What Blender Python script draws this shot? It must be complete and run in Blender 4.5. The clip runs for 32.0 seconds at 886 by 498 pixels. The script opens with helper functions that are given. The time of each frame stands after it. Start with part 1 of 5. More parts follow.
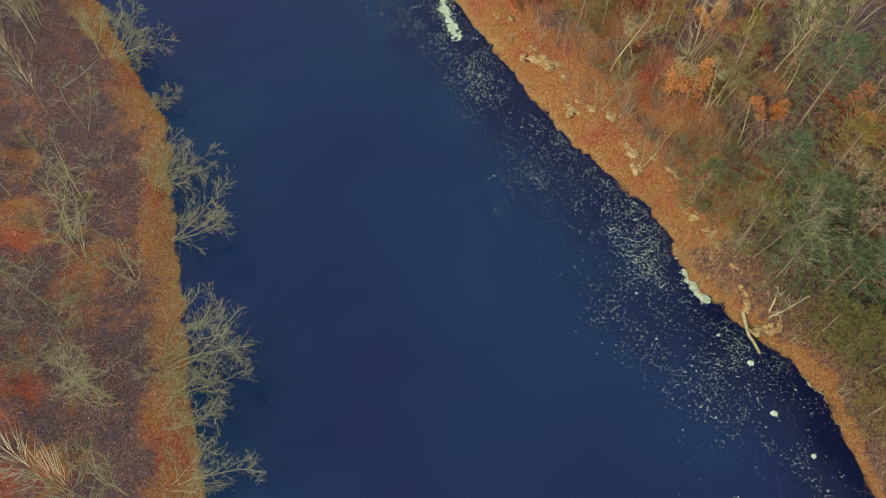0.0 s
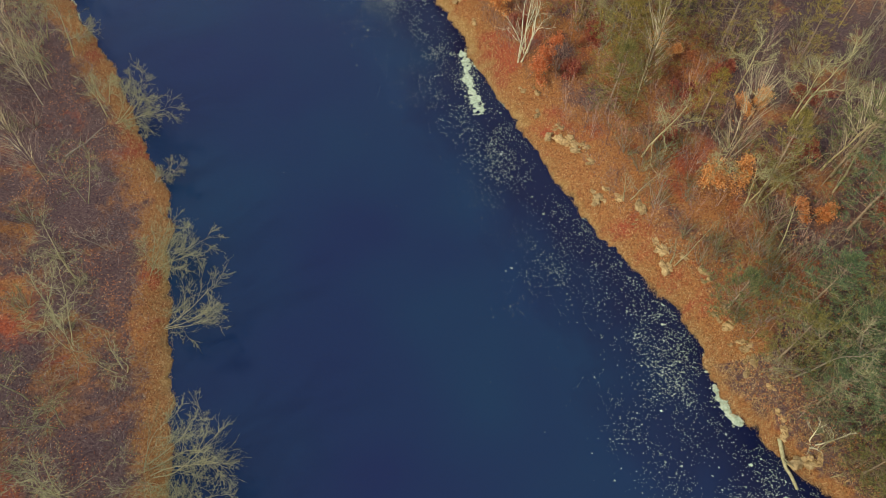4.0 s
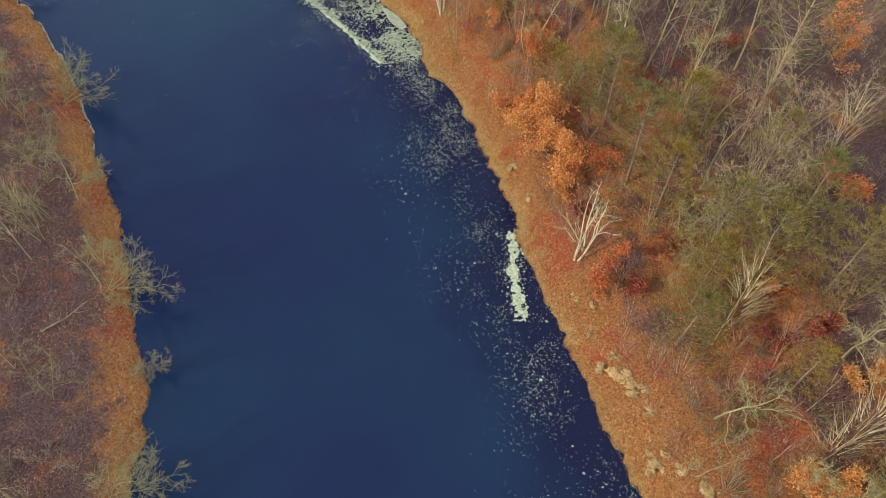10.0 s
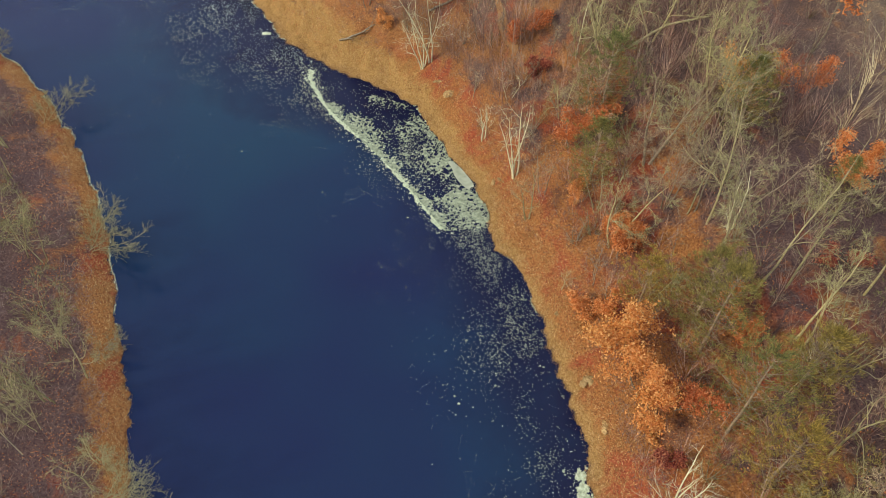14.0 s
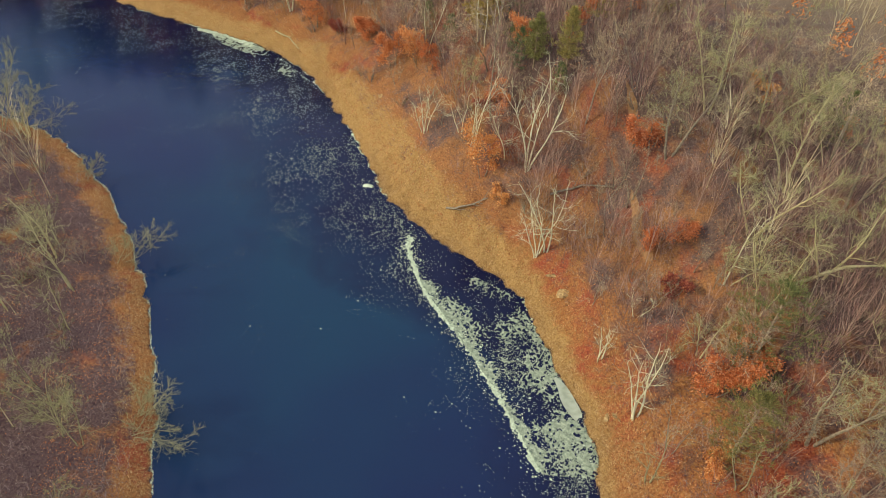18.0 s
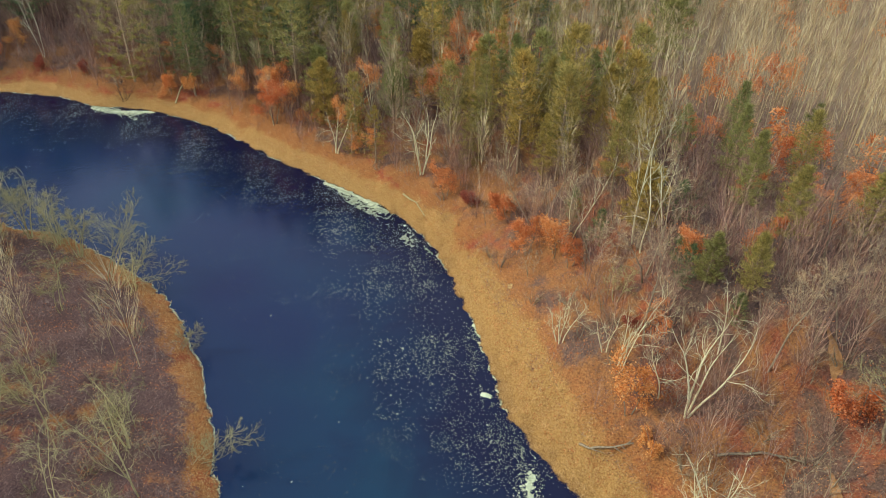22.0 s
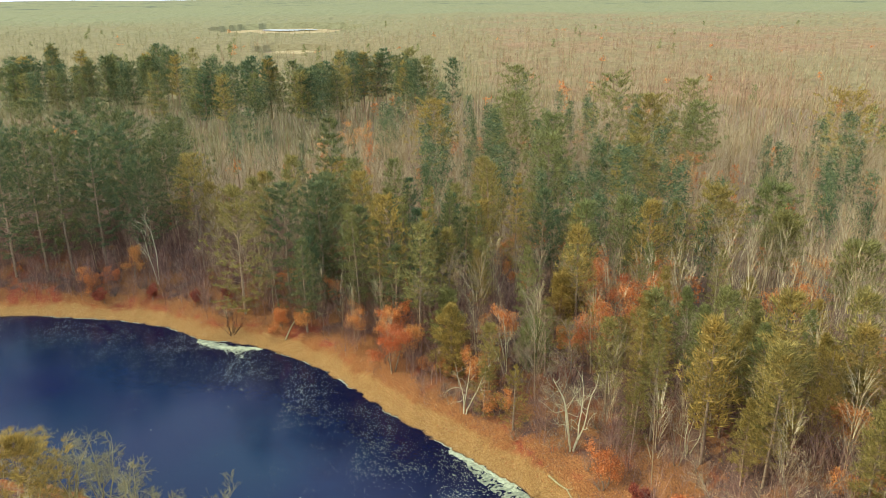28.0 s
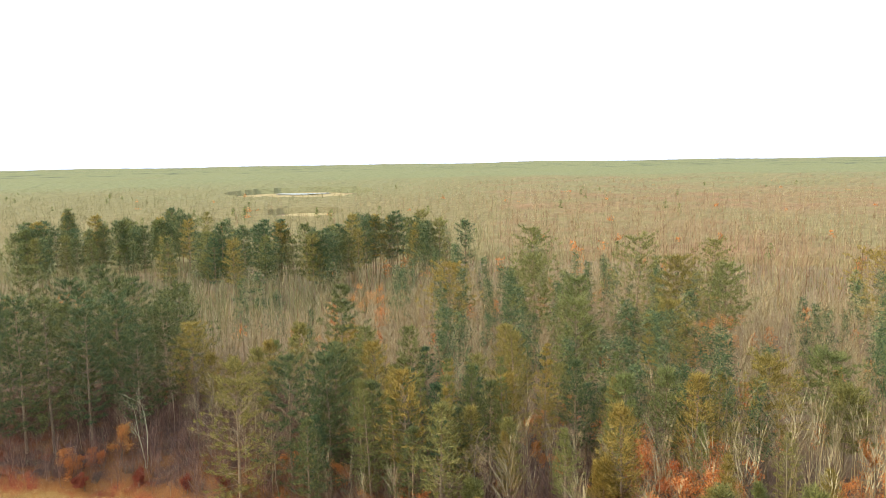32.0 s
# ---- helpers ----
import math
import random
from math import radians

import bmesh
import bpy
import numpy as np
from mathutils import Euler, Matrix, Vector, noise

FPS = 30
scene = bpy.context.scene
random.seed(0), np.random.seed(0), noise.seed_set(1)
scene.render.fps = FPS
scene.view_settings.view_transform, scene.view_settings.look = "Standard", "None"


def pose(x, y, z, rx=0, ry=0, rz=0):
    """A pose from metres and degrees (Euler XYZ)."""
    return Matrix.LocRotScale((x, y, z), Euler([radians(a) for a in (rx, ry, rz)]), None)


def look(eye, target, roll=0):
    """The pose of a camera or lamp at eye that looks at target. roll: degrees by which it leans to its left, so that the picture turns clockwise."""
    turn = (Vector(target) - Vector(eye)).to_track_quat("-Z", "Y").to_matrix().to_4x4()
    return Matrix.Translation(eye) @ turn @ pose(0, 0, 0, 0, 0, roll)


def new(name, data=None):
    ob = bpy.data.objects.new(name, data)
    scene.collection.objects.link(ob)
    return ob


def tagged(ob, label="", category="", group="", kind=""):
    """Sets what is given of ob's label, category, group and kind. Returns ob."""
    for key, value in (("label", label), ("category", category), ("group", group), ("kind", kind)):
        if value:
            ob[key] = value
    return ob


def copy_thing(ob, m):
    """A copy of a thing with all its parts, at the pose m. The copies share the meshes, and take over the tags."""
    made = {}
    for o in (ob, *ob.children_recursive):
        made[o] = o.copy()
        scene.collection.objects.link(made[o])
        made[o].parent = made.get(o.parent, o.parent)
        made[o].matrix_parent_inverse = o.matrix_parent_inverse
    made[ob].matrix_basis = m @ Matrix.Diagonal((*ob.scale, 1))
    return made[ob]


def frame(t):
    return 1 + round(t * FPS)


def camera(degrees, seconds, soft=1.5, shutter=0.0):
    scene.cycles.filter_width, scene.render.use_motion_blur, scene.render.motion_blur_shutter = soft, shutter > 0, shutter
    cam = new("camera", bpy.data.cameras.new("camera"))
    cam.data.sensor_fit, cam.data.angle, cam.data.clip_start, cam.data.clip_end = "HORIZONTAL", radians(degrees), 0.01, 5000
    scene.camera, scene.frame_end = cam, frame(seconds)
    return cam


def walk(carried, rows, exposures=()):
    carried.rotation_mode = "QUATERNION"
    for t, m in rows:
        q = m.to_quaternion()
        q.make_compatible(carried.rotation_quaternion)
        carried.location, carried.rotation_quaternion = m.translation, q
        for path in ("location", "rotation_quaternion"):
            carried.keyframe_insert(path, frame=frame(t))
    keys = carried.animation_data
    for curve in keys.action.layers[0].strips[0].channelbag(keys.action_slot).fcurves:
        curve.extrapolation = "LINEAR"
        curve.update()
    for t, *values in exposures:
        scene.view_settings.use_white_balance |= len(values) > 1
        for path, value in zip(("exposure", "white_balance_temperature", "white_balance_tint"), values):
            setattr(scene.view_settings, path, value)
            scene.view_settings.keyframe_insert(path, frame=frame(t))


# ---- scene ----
cam = camera(64.1, 32.0, soft=0.6)
PATH = [
    (0, (-0.314, -0.299, 39.619), (-0.288, 0.732, 37.905), 2.5),
    (0.5, (-0.202, 0.221, 39.627), (-0.195, 1.277, 37.929), 2.3),
    (1, (-0.09, 0.792, 39.627), (-0.089, 1.862, 37.937), 2.1),
    (1.5, (0.023, 1.439, 39.619), (0.02, 2.511, 37.931), 1.8),
    (2, (0.136, 2.151, 39.613), (0.122, 3.222, 37.925), 1.6),
    (2.5, (0.254, 2.941, 39.603), (0.228, 4.012, 37.914), 1.4),
    (3, (0.373, 3.82, 39.589), (0.337, 4.889, 37.9), 1.3),
    (3.5, (0.479, 4.788, 39.577), (0.433, 5.854, 37.886), 1.1),
    (5.5, (0.8, 9.015, 39.52), (0.708, 10.083, 37.832), 0.5),
    (6, (0.882, 10.145, 39.518), (0.776, 11.217, 37.833), 0.3),
    (6.5, (0.962, 11.342, 39.519), (0.844, 12.413, 37.834), 0.3),
    (7, (1.034, 12.593, 39.52), (0.902, 13.666, 37.836), 0.2),
    (7.5, (1.084, 13.89, 39.515), (0.938, 14.966, 37.835), 0.1),
    (8, (1.119, 15.234, 39.512), (0.958, 16.312, 37.835), 0.1),
    (8.5, (1.129, 16.623, 39.511), (0.951, 17.705, 37.839), -0.2),
    (9, (1.1, 18.051, 39.515), (0.905, 19.139, 37.848), -0.3),
    (9.5, (1.01, 19.507, 39.522), (0.797, 20.601, 37.862), -0.5),
    (10, (0.843, 20.984, 39.524), (0.609, 22.085, 37.87), -0.7),
    (10.5, (0.605, 22.454, 39.524), (0.352, 23.561, 37.877), -0.9),
    (11, (0.285, 23.917, 39.526), (0.013, 25.031, 37.888), -1.0),
    (11.5, (-0.127, 25.371, 39.528), (-0.417, 26.491, 37.897), -1.1),
    (12, (-0.64, 26.83, 39.528), (-0.949, 27.961, 37.907), -1.2),
    (12.5, (-1.237, 28.293, 39.531), (-1.564, 29.438, 37.923), -1.2),
    (13, (-1.9, 29.761, 39.532), (-2.243, 30.92, 37.939), -1.0),
    (13.5, (-2.587, 31.184, 39.539), (-2.945, 32.358, 37.96), -0.7),
    (14, (-3.286, 32.559, 39.543), (-3.662, 33.749, 37.981), -0.3),
    (14.5, (-4.0, 33.892, 39.54), (-4.391, 35.103, 37.996), 0.0),
    (16.5, (-6.949, 39.036, 39.546), (-7.43, 40.309, 38.08), 1.1),
    (17, (-7.787, 40.306, 39.546), (-8.317, 41.581, 38.1), 1.0),
    (17.5, (-8.731, 41.566, 39.542), (-9.309, 42.845, 38.117), 1.0),
    (18, (-9.77, 42.812, 39.536), (-10.391, 44.091, 38.13), 1.4),
    (18.5, (-10.857, 44.031, 39.526), (-11.519, 45.311, 38.139), 1.7),
    (19, (-11.942, 45.219, 39.515), (-12.645, 46.498, 38.147), 1.8),
    (19.5, (-12.985, 46.37, 39.506), (-13.73, 47.648, 38.16), 1.7),
    (20, (-13.953, 47.464, 39.496), (-14.738, 48.748, 38.179), 1.6),
    (20.5, (-14.875, 48.496, 39.485), (-15.702, 49.792, 38.206), 1.5),
    (21, (-15.773, 49.455, 39.475), (-16.649, 50.758, 38.236), 1.3),
    (21.5, (-16.657, 50.334, 39.469), (-17.578, 51.643, 38.27), 1.2),
    (22, (-17.539, 51.148, 39.466), (-18.506, 52.459, 38.305), 1.1),
    (22.5, (-18.462, 51.928, 39.461), (-19.472, 53.235, 38.334), 1.0),
    (23, (-19.444, 52.672, 39.455), (-20.496, 53.972, 38.358), 0.9),
    (23.5, (-20.507, 53.377, 39.453), (-21.601, 54.668, 38.387), 0.7),
    (24, (-21.622, 54.025, 39.458), (-22.758, 55.305, 38.423), 0.6),
    (24.5, (-22.771, 54.616, 39.465), (-23.95, 55.883, 38.462), 0.5),
    (25, (-23.926, 55.149, 39.472), (-25.132, 56.416, 38.501), 0.4),
    (25.5, (-25.05, 55.623, 39.481), (-26.271, 56.901, 38.544), 0.2),
    (27.5, (-29.33, 57.313, 39.541), (-30.618, 58.649, 38.797), -0.5),
    (28, (-30.321, 57.722, 39.542), (-31.629, 59.076, 38.866), -0.5),
    (28.5, (-31.236, 58.127, 39.533), (-32.562, 59.499, 38.932), -0.5),
    (29, (-32.075, 58.552, 39.52), (-33.418, 59.939, 38.999), -0.6),
    (29.5, (-32.84, 59.018, 39.508), (-34.197, 60.418, 39.065), -0.7),
    (30, (-33.545, 59.518, 39.498), (-34.914, 60.928, 39.127), -0.6),
    (30.5, (-34.205, 60.039, 39.489), (-35.582, 61.455, 39.173), -0.7),
    (31, (-34.828, 60.575, 39.481), (-36.211, 61.993, 39.204), -0.8),
    (31.5, (-35.431, 61.129, 39.476), (-36.819, 62.546, 39.221), -0.9),
    (32, (-36.029, 61.694, 39.476), (-37.42, 63.109, 39.228), -1.0),
]
EXPOSURES = [(0, -0.14, 5950, 11), (9, -0.05, 6050, 15), (20, 0.1, 6150, 12), (25, 0.26, 5850, 8), (28, 0.36, 6150, 9), (32, 0.42, 6400, 10)]
walk(cam, [(t, look(eye, target, roll)) for t, eye, target, roll in PATH], EXPOSURES)

# ---- light ----
SUN_UP, SUN_FROM = radians(33), radians(234)      # height, and bearing clockwise from +y
world = bpy.data.worlds.new("sky")
scene.world = world
world.use_nodes = True
wn, wl = world.node_tree.nodes, world.node_tree.links
wn.clear()
sky = wn.new("ShaderNodeTexSky")
sky.sky_type, sky.sun_disc, sky.sun_elevation, sky.sun_rotation = "NISHITA", False, SUN_UP, SUN_FROM
sky.air_density, sky.dust_density = 1.0, 2.5
dim = wn.new("ShaderNodeMix")
dim.data_type, dim.blend_type = "RGBA", "MULTIPLY"
dim.inputs[0].default_value = 1.0
dim.inputs[7].default_value = (0.15, 0.15, 0.15, 1)
wl.new(sky.outputs[0], dim.inputs[6])
way_in = wn.new("ShaderNodeTexCoord")
cloud = wn.new("ShaderNodeTexNoise")
cloud.inputs["Scale"].default_value, cloud.inputs["Detail"].default_value = 2.2, 5.0
wl.new(way_in.outputs["Generated"], cloud.inputs["Vector"])
veil = wn.new("ShaderNodeMapRange")
veil.inputs[1].default_value, veil.inputs[2].default_value = 0.12, 0.34
wl.new(cloud.outputs[0], veil.inputs[0])
mixed = wn.new("ShaderNodeMix")
mixed.data_type = "RGBA"
wl.new(veil.outputs[0], mixed.inputs[0])
wl.new(dim.outputs[2], mixed.inputs[6])
mixed.inputs[7].default_value = (0.88, 0.96, 1.22, 1)
back = wn.new("ShaderNodeBackground")
back.inputs["Strength"].default_value = 1.0
wl.new(mixed.outputs[2], back.inputs[0])
wl.new(back.outputs[0], wn.new("ShaderNodeOutputWorld").inputs[0])

lamp = bpy.data.lights.new("sun", "SUN")
lamp.energy, lamp.angle, lamp.color = 3.0, radians(3.0), (1.0, 0.86, 0.62)
sun = new("sun", lamp)
toward = Vector((math.sin(SUN_FROM) * math.cos(SUN_UP), math.cos(SUN_FROM) * math.cos(SUN_UP), math.sin(SUN_UP)))
sun.matrix_world = look(toward * 100, (0, 0, 0))


# ---- materials ----
def ramp(nt, fac, stops):
    r = nt.nodes.new("ShaderNodeValToRGB")
    r.color_ramp.elements[0].position, r.color_ramp.elements[0].color = stops[0][0], (*stops[0][1], 1)
    r.color_ramp.elements[1].position, r.color_ramp.elements[1].color = stops[-1][0], (*stops[-1][1], 1)
    for p, c in stops[1:-1]:
        r.color_ramp.elements.new(p).color = (*c, 1)
    nt.links.new(fac, r.inputs[0])
    return r.outputs[0]


def noise_node(nt, scale, detail=4.0, rough=0.6, where="Object", dist=0.0):
    c = nt.nodes.new("ShaderNodeTexCoord")
    n = nt.nodes.new("ShaderNodeTexNoise")
    n.inputs["Scale"].default_value, n.inputs["Detail"].default_value, n.inputs["Roughness"].default_value = scale, detail, rough
    n.inputs["Distortion"].default_value = dist
    nt.links.new(c.outputs[where], n.inputs["Vector"])
    return n.outputs[0]


def blend(nt, fac, a, b, kind="MIX"):
    m = nt.nodes.new("ShaderNodeMix")
    m.data_type, m.blend_type = "RGBA", kind
    for sock, v in ((m.inputs[0], fac), (m.inputs[6], a), (m.inputs[7], b)):
        if isinstance(v, bpy.types.NodeSocket):
            nt.links.new(v, sock)
        elif isinstance(v, tuple):
            sock.default_value = (*v, 1)
        else:
            sock.default_value = v
    return m.outputs[2]


def span(nt, v, a, b, c=0.0, d=1.0):
    m = nt.nodes.new("ShaderNodeMapRange")
    m.inputs[1].default_value, m.inputs[2].default_value, m.inputs[3].default_value, m.inputs[4].default_value = a, b, c, d
    nt.links.new(v, m.inputs[0])
    return m.outputs[0]


def shader(name, rough=0.85, spec=0.25):
    m = bpy.data.materials.new(name)
    m.use_nodes = True
    nt = m.node_tree
    b = nt.nodes["Principled BSDF"]
    b.inputs["Roughness"].default_value, b.inputs["Specular IOR Level"].default_value = rough, spec
    return m, nt, b


def bump(nt, b, h, strength, dist):
    n = nt.nodes.new("ShaderNodeBump")
    n.inputs["Strength"].default_value, n.inputs["Distance"].default_value = strength, dist
    nt.links.new(h, n.inputs["Height"])
    nt.links.new(n.outputs[0], b.inputs["Normal"])


def island(nt):
    return nt.nodes.new("ShaderNodeNewGeometry").outputs["Random Per Island"]


def whole(nt):
    return nt.nodes.new("ShaderNodeObjectInfo").outputs["Random"]


def leafy(name, stops, per_tree=None, rough=0.8, through_light=0.0):
    """Leaves, needles, blades: one colour a piece, shifted a little from plant to plant."""
    m, nt, b = shader(name, rough, 0.2)
    c = ramp(nt, island(nt), stops)
    if per_tree:
        c = blend(nt, 1.0, c, ramp(nt, whole(nt), per_tree), "MULTIPLY")
    nt.links.new(c, b.inputs["Base Color"])
    if through_light:
        glow, both = nt.nodes.new("ShaderNodeBsdfTranslucent"), nt.nodes.new("ShaderNodeMixShader")
        both.inputs[0].default_value = through_light
        nt.links.new(c, glow.inputs["Color"])
        nt.links.new(b.outputs[0], both.inputs[1])
        nt.links.new(glow.outputs[0], both.inputs[2])
        nt.links.new(both.outputs[0], nt.nodes["Material Output"].inputs["Surface"])
    return m


def bark(name, stops, scale=6.0, tints=((0.0, (0.75, 0.75, 0.75)), (1.0, (1.15, 1.1, 1.05)))):
    m, nt, b = shader(name, 0.85, 0.2)
    n = noise_node(nt, scale, 5.0, 0.7)
    c = blend(nt, 1.0, ramp(nt, n, stops), ramp(nt, whole(nt), tints), "MULTIPLY")
    nt.links.new(c, b.inputs["Base Color"])
    bump(nt, b, n, 0.6, 0.03)
    return m


# ground: leaf litter, dead grass by the water, mud at the edge
ground_mat, nt, b = shader("leaf_litter", 0.95, 0.1)
def cover(name):
    """A value that the mesh carries at its points."""
    a = nt.nodes.new("ShaderNodeAttribute")
    a.attribute_name = name
    return a.outputs["Fac"]


zone = noise_node(nt, 0.17, 4.0, 0.65, dist=0.6)
fine = noise_node(nt, 7.0, 5.0, 0.78)
mid = noise_node(nt, 0.24, 6.0, 0.68, dist=0.4)
litter = ramp(nt, fine, ((0.30, (0.085, 0.034, 0.014)), (0.45, (0.28, 0.115, 0.034)), (0.6, (0.45, 0.205, 0.058)), (0.78, (0.60, 0.36, 0.13))))
red = ramp(nt, fine, ((0.30, (0.085, 0.022, 0.016)), (0.5, (0.34, 0.082, 0.032)), (0.78, (0.56, 0.19, 0.070))))
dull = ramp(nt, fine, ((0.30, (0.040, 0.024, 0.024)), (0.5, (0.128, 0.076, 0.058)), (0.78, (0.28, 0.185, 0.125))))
plain = ramp(nt, fine, ((0.28, (0.16, 0.115, 0.06)), (0.5, (0.28, 0.205, 0.108)), (0.78, (0.42, 0.32, 0.175))))
straw = ramp(nt, fine, ((0.28, (0.14, 0.078, 0.024)), (0.5, (0.40, 0.235, 0.068)), (0.78, (0.64, 0.43, 0.155))))
floor_col = blend(nt, span(nt, zone, 0.52, 0.62), litter, red)
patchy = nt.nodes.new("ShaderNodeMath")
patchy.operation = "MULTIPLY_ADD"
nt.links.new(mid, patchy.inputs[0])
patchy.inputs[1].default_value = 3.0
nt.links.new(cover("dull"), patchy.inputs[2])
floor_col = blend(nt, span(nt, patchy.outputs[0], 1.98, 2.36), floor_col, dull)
floor_col = blend(nt, cover("plain"), floor_col, plain)
grassy = nt.nodes.new("ShaderNodeMath")
grassy.operation = "MULTIPLY_ADD"
nt.links.new(mid, grassy.inputs[0])
grassy.inputs[1].default_value = 2.2
nt.links.new(cover("straw"), grassy.inputs[2])
floor_col = blend(nt, span(nt, grassy.outputs[0], 1.4, 1.85), floor_col, straw)
mud = blend(nt, span(nt, cover("shore"), -0.1, 0.2), (0.035, 0.026, 0.018), floor_col)
nt.links.new(mud, b.inputs["Base Color"])
bump(nt, b, fine, 0.9, 0.15)

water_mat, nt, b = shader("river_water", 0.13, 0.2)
water_tone = noise_node(nt, 0.035, 3.0, 0.5)
open_water = ramp(nt, water_tone, ((0.37, (0.006, 0.012, 0.046)), (0.66, (0.006, 0.031, 0.056))))
# dark reflection of the bank's trees, put into the base colour
reflection_mask = nt.nodes.new("ShaderNodeMath")
reflection_mask.operation = "MULTIPLY_ADD"
nt.links.new(noise_node(nt, 0.16, 4.0, 0.6, dist=0.5), reflection_mask.inputs[0])
reflection_mask.inputs[1].default_value = 0.9
nt.links.new(cover("bank_reflection"), reflection_mask.inputs[2])
nt.links.new(blend(nt, span(nt, reflection_mask.outputs[0], 0.62, 1.25), open_water, (0.004, 0.006, 0.026)), b.inputs["Base Color"])
bump(nt, b, noise_node(nt, 2.2, 4.0, 0.65), 0.3, 0.04)

fleck_mat, nt, b = shader("foam_fleck", 0.8, 0.2)
nt.links.new(ramp(nt, island(nt), ((0.0, (0.15, 0.18, 0.12)), (0.6, (0.36, 0.41, 0.26)), (1.0, (0.70, 0.76, 0.50)))), b.inputs["Base Color"])
lace_mat, nt, b = shader("thin_froth", 0.8, 0.2)
nt.links.new(ramp(nt, noise_node(nt, 4.0, 5.0, 0.75), ((0.32, (0.10, 0.13, 0.085)), (0.5, (0.25, 0.29, 0.17)), (0.7, (0.50, 0.55, 0.33)))), b.inputs["Base Color"])
froth_mat, nt, b = shader("froth", 0.8, 0.2)
nt.links.new(ramp(nt, noise_node(nt, 5.0, 5.0, 0.75), ((0.32, (0.20, 0.24, 0.13)), (0.5, (0.44, 0.50, 0.29)), (0.7, (0.70, 0.76, 0.48)))), b.inputs["Base Color"])
bump(nt, b, noise_node(nt, 9.0, 4.0, 0.7), 0.8, 0.05)
foam_mat, nt, b = shader("foam", 0.8, 0.2)
nt.links.new(ramp(nt, island(nt), ((0.0, (0.26, 0.30, 0.17)), (0.5, (0.46, 0.52, 0.30)), (1.0, (0.68, 0.74, 0.46)))), b.inputs["Base Color"])
PALE = bark("pale_bark", ((0.3, (0.29, 0.245, 0.10)), (0.5, (0.50, 0.445, 0.195)), (0.75, (0.70, 0.645, 0.32))))
WHITE = bark("white_bark", ((0.3, (0.45, 0.41, 0.21)), (0.5, (0.70, 0.665, 0.38)), (0.75, (0.88, 0.85, 0.54))), 6.0, ((0.0, (0.92, 0.92, 0.9)), (1.0, (1.05, 1.04, 1.0))))
OLIVE_BARK = bark("lichen_bark", ((0.3, (0.20, 0.175, 0.075)), (0.5, (0.37, 0.335, 0.15)), (0.75, (0.54, 0.495, 0.24))))
OLIVE_TWIG = leafy("olive_twigs", ((0.0, (0.17, 0.155, 0.055)), (0.5, (0.33, 0.30, 0.115)), (1.0, (0.50, 0.46, 0.20))))
MOSS_TWIG = leafy("moss_twigs", ((0.0, (0.10, 0.10, 0.035)), (0.5, (0.20, 0.19, 0.062)), (1.0, (0.34, 0.31, 0.11))))
GREY = bark("grey_bark", ((0.3, (0.14, 0.115, 0.075)), (0.55, (0.31, 0.26, 0.155)), (0.8, (0.50, 0.43, 0.26))))
PINE_BARK = bark("pine_bark", ((0.3, (0.17, 0.12, 0.065)), (0.55, (0.42, 0.32, 0.18)), (0.8, (0.60, 0.48, 0.29))))
NEEDLE = leafy("pine_needles", ((0.0, (0.14, 0.13, 0.044)), (0.5, (0.31, 0.270, 0.085)), (1.0, (0.53, 0.45, 0.145))),
               ((0.0, (0.70, 0.92, 0.90)), (0.4, (0.95, 1.0, 0.9)), (1.0, (1.3, 1.08, 0.75))), 0.7, 0.3)
SOFT_NEEDLE = leafy("soft_needles", ((0.0, (0.12, 0.108, 0.032)), (0.5, (0.26, 0.222, 0.058)), (1.0, (0.44, 0.36, 0.095))),
                    ((0.0, (0.62, 0.82, 0.95)), (0.5, (0.95, 0.95, 0.9)), (1.0, (1.3, 1.1, 0.8))), 0.75, 0.3)
DARK_NEEDLE = leafy("dark_needles", ((0.0, (0.060, 0.092, 0.048)), (0.5, (0.135, 0.180, 0.078)), (1.0, (0.30, 0.33, 0.12))),
                    ((0.0, (0.8, 0.95, 0.95)), (1.0, (1.25, 1.08, 0.85))), 0.7, 0.25)
OAK = leafy("oak_leaves", ((0.0, (0.50, 0.17, 0.045)), (0.5, (0.74, 0.32, 0.085)), (1.0, (0.86, 0.52, 0.19))),
            ((0.0, (0.85, 0.6, 0.65)), (0.4, (1.0, 0.9, 0.9)), (1.0, (1.05, 1.15, 1.05))), 0.8, 0.35)
TWIG = leafy("twigs", ((0.0, (0.22, 0.155, 0.09)), (0.5, (0.42, 0.32, 0.175)), (1.0, (0.64, 0.53, 0.30))),
             ((0.0, (0.75, 0.68, 0.64)), (1.0, (1.15, 1.1, 1.0))))
FAR_TWIG = leafy("far_twigs", ((0.0, (0.28, 0.195, 0.095)), (0.5, (0.43, 0.335, 0.16)), (1.0, (0.60, 0.52, 0.27))))
FAR_OLIVE = leafy("far_olive_twigs", ((0.0, (0.19, 0.175, 0.07)), (0.5, (0.30, 0.275, 0.115)), (1.0, (0.45, 0.42, 0.20))))
PALE_TWIG = leafy("pale_twigs", ((0.0, (0.28, 0.23, 0.09)), (0.5, (0.46, 0.395, 0.165)), (1.0, (0.66, 0.585, 0.28))))
BRUSH = leafy("brush", ((0.0, (0.14, 0.070, 0.055)), (0.5, (0.28, 0.155, 0.095)), (1.0, (0.48, 0.33, 0.20))))
STRAW = leafy("dead_grass", ((0.0, (0.22, 0.110, 0.034)), (0.5, (0.45, 0.265, 0.080)), (1.0, (0.72, 0.50, 0.20))))
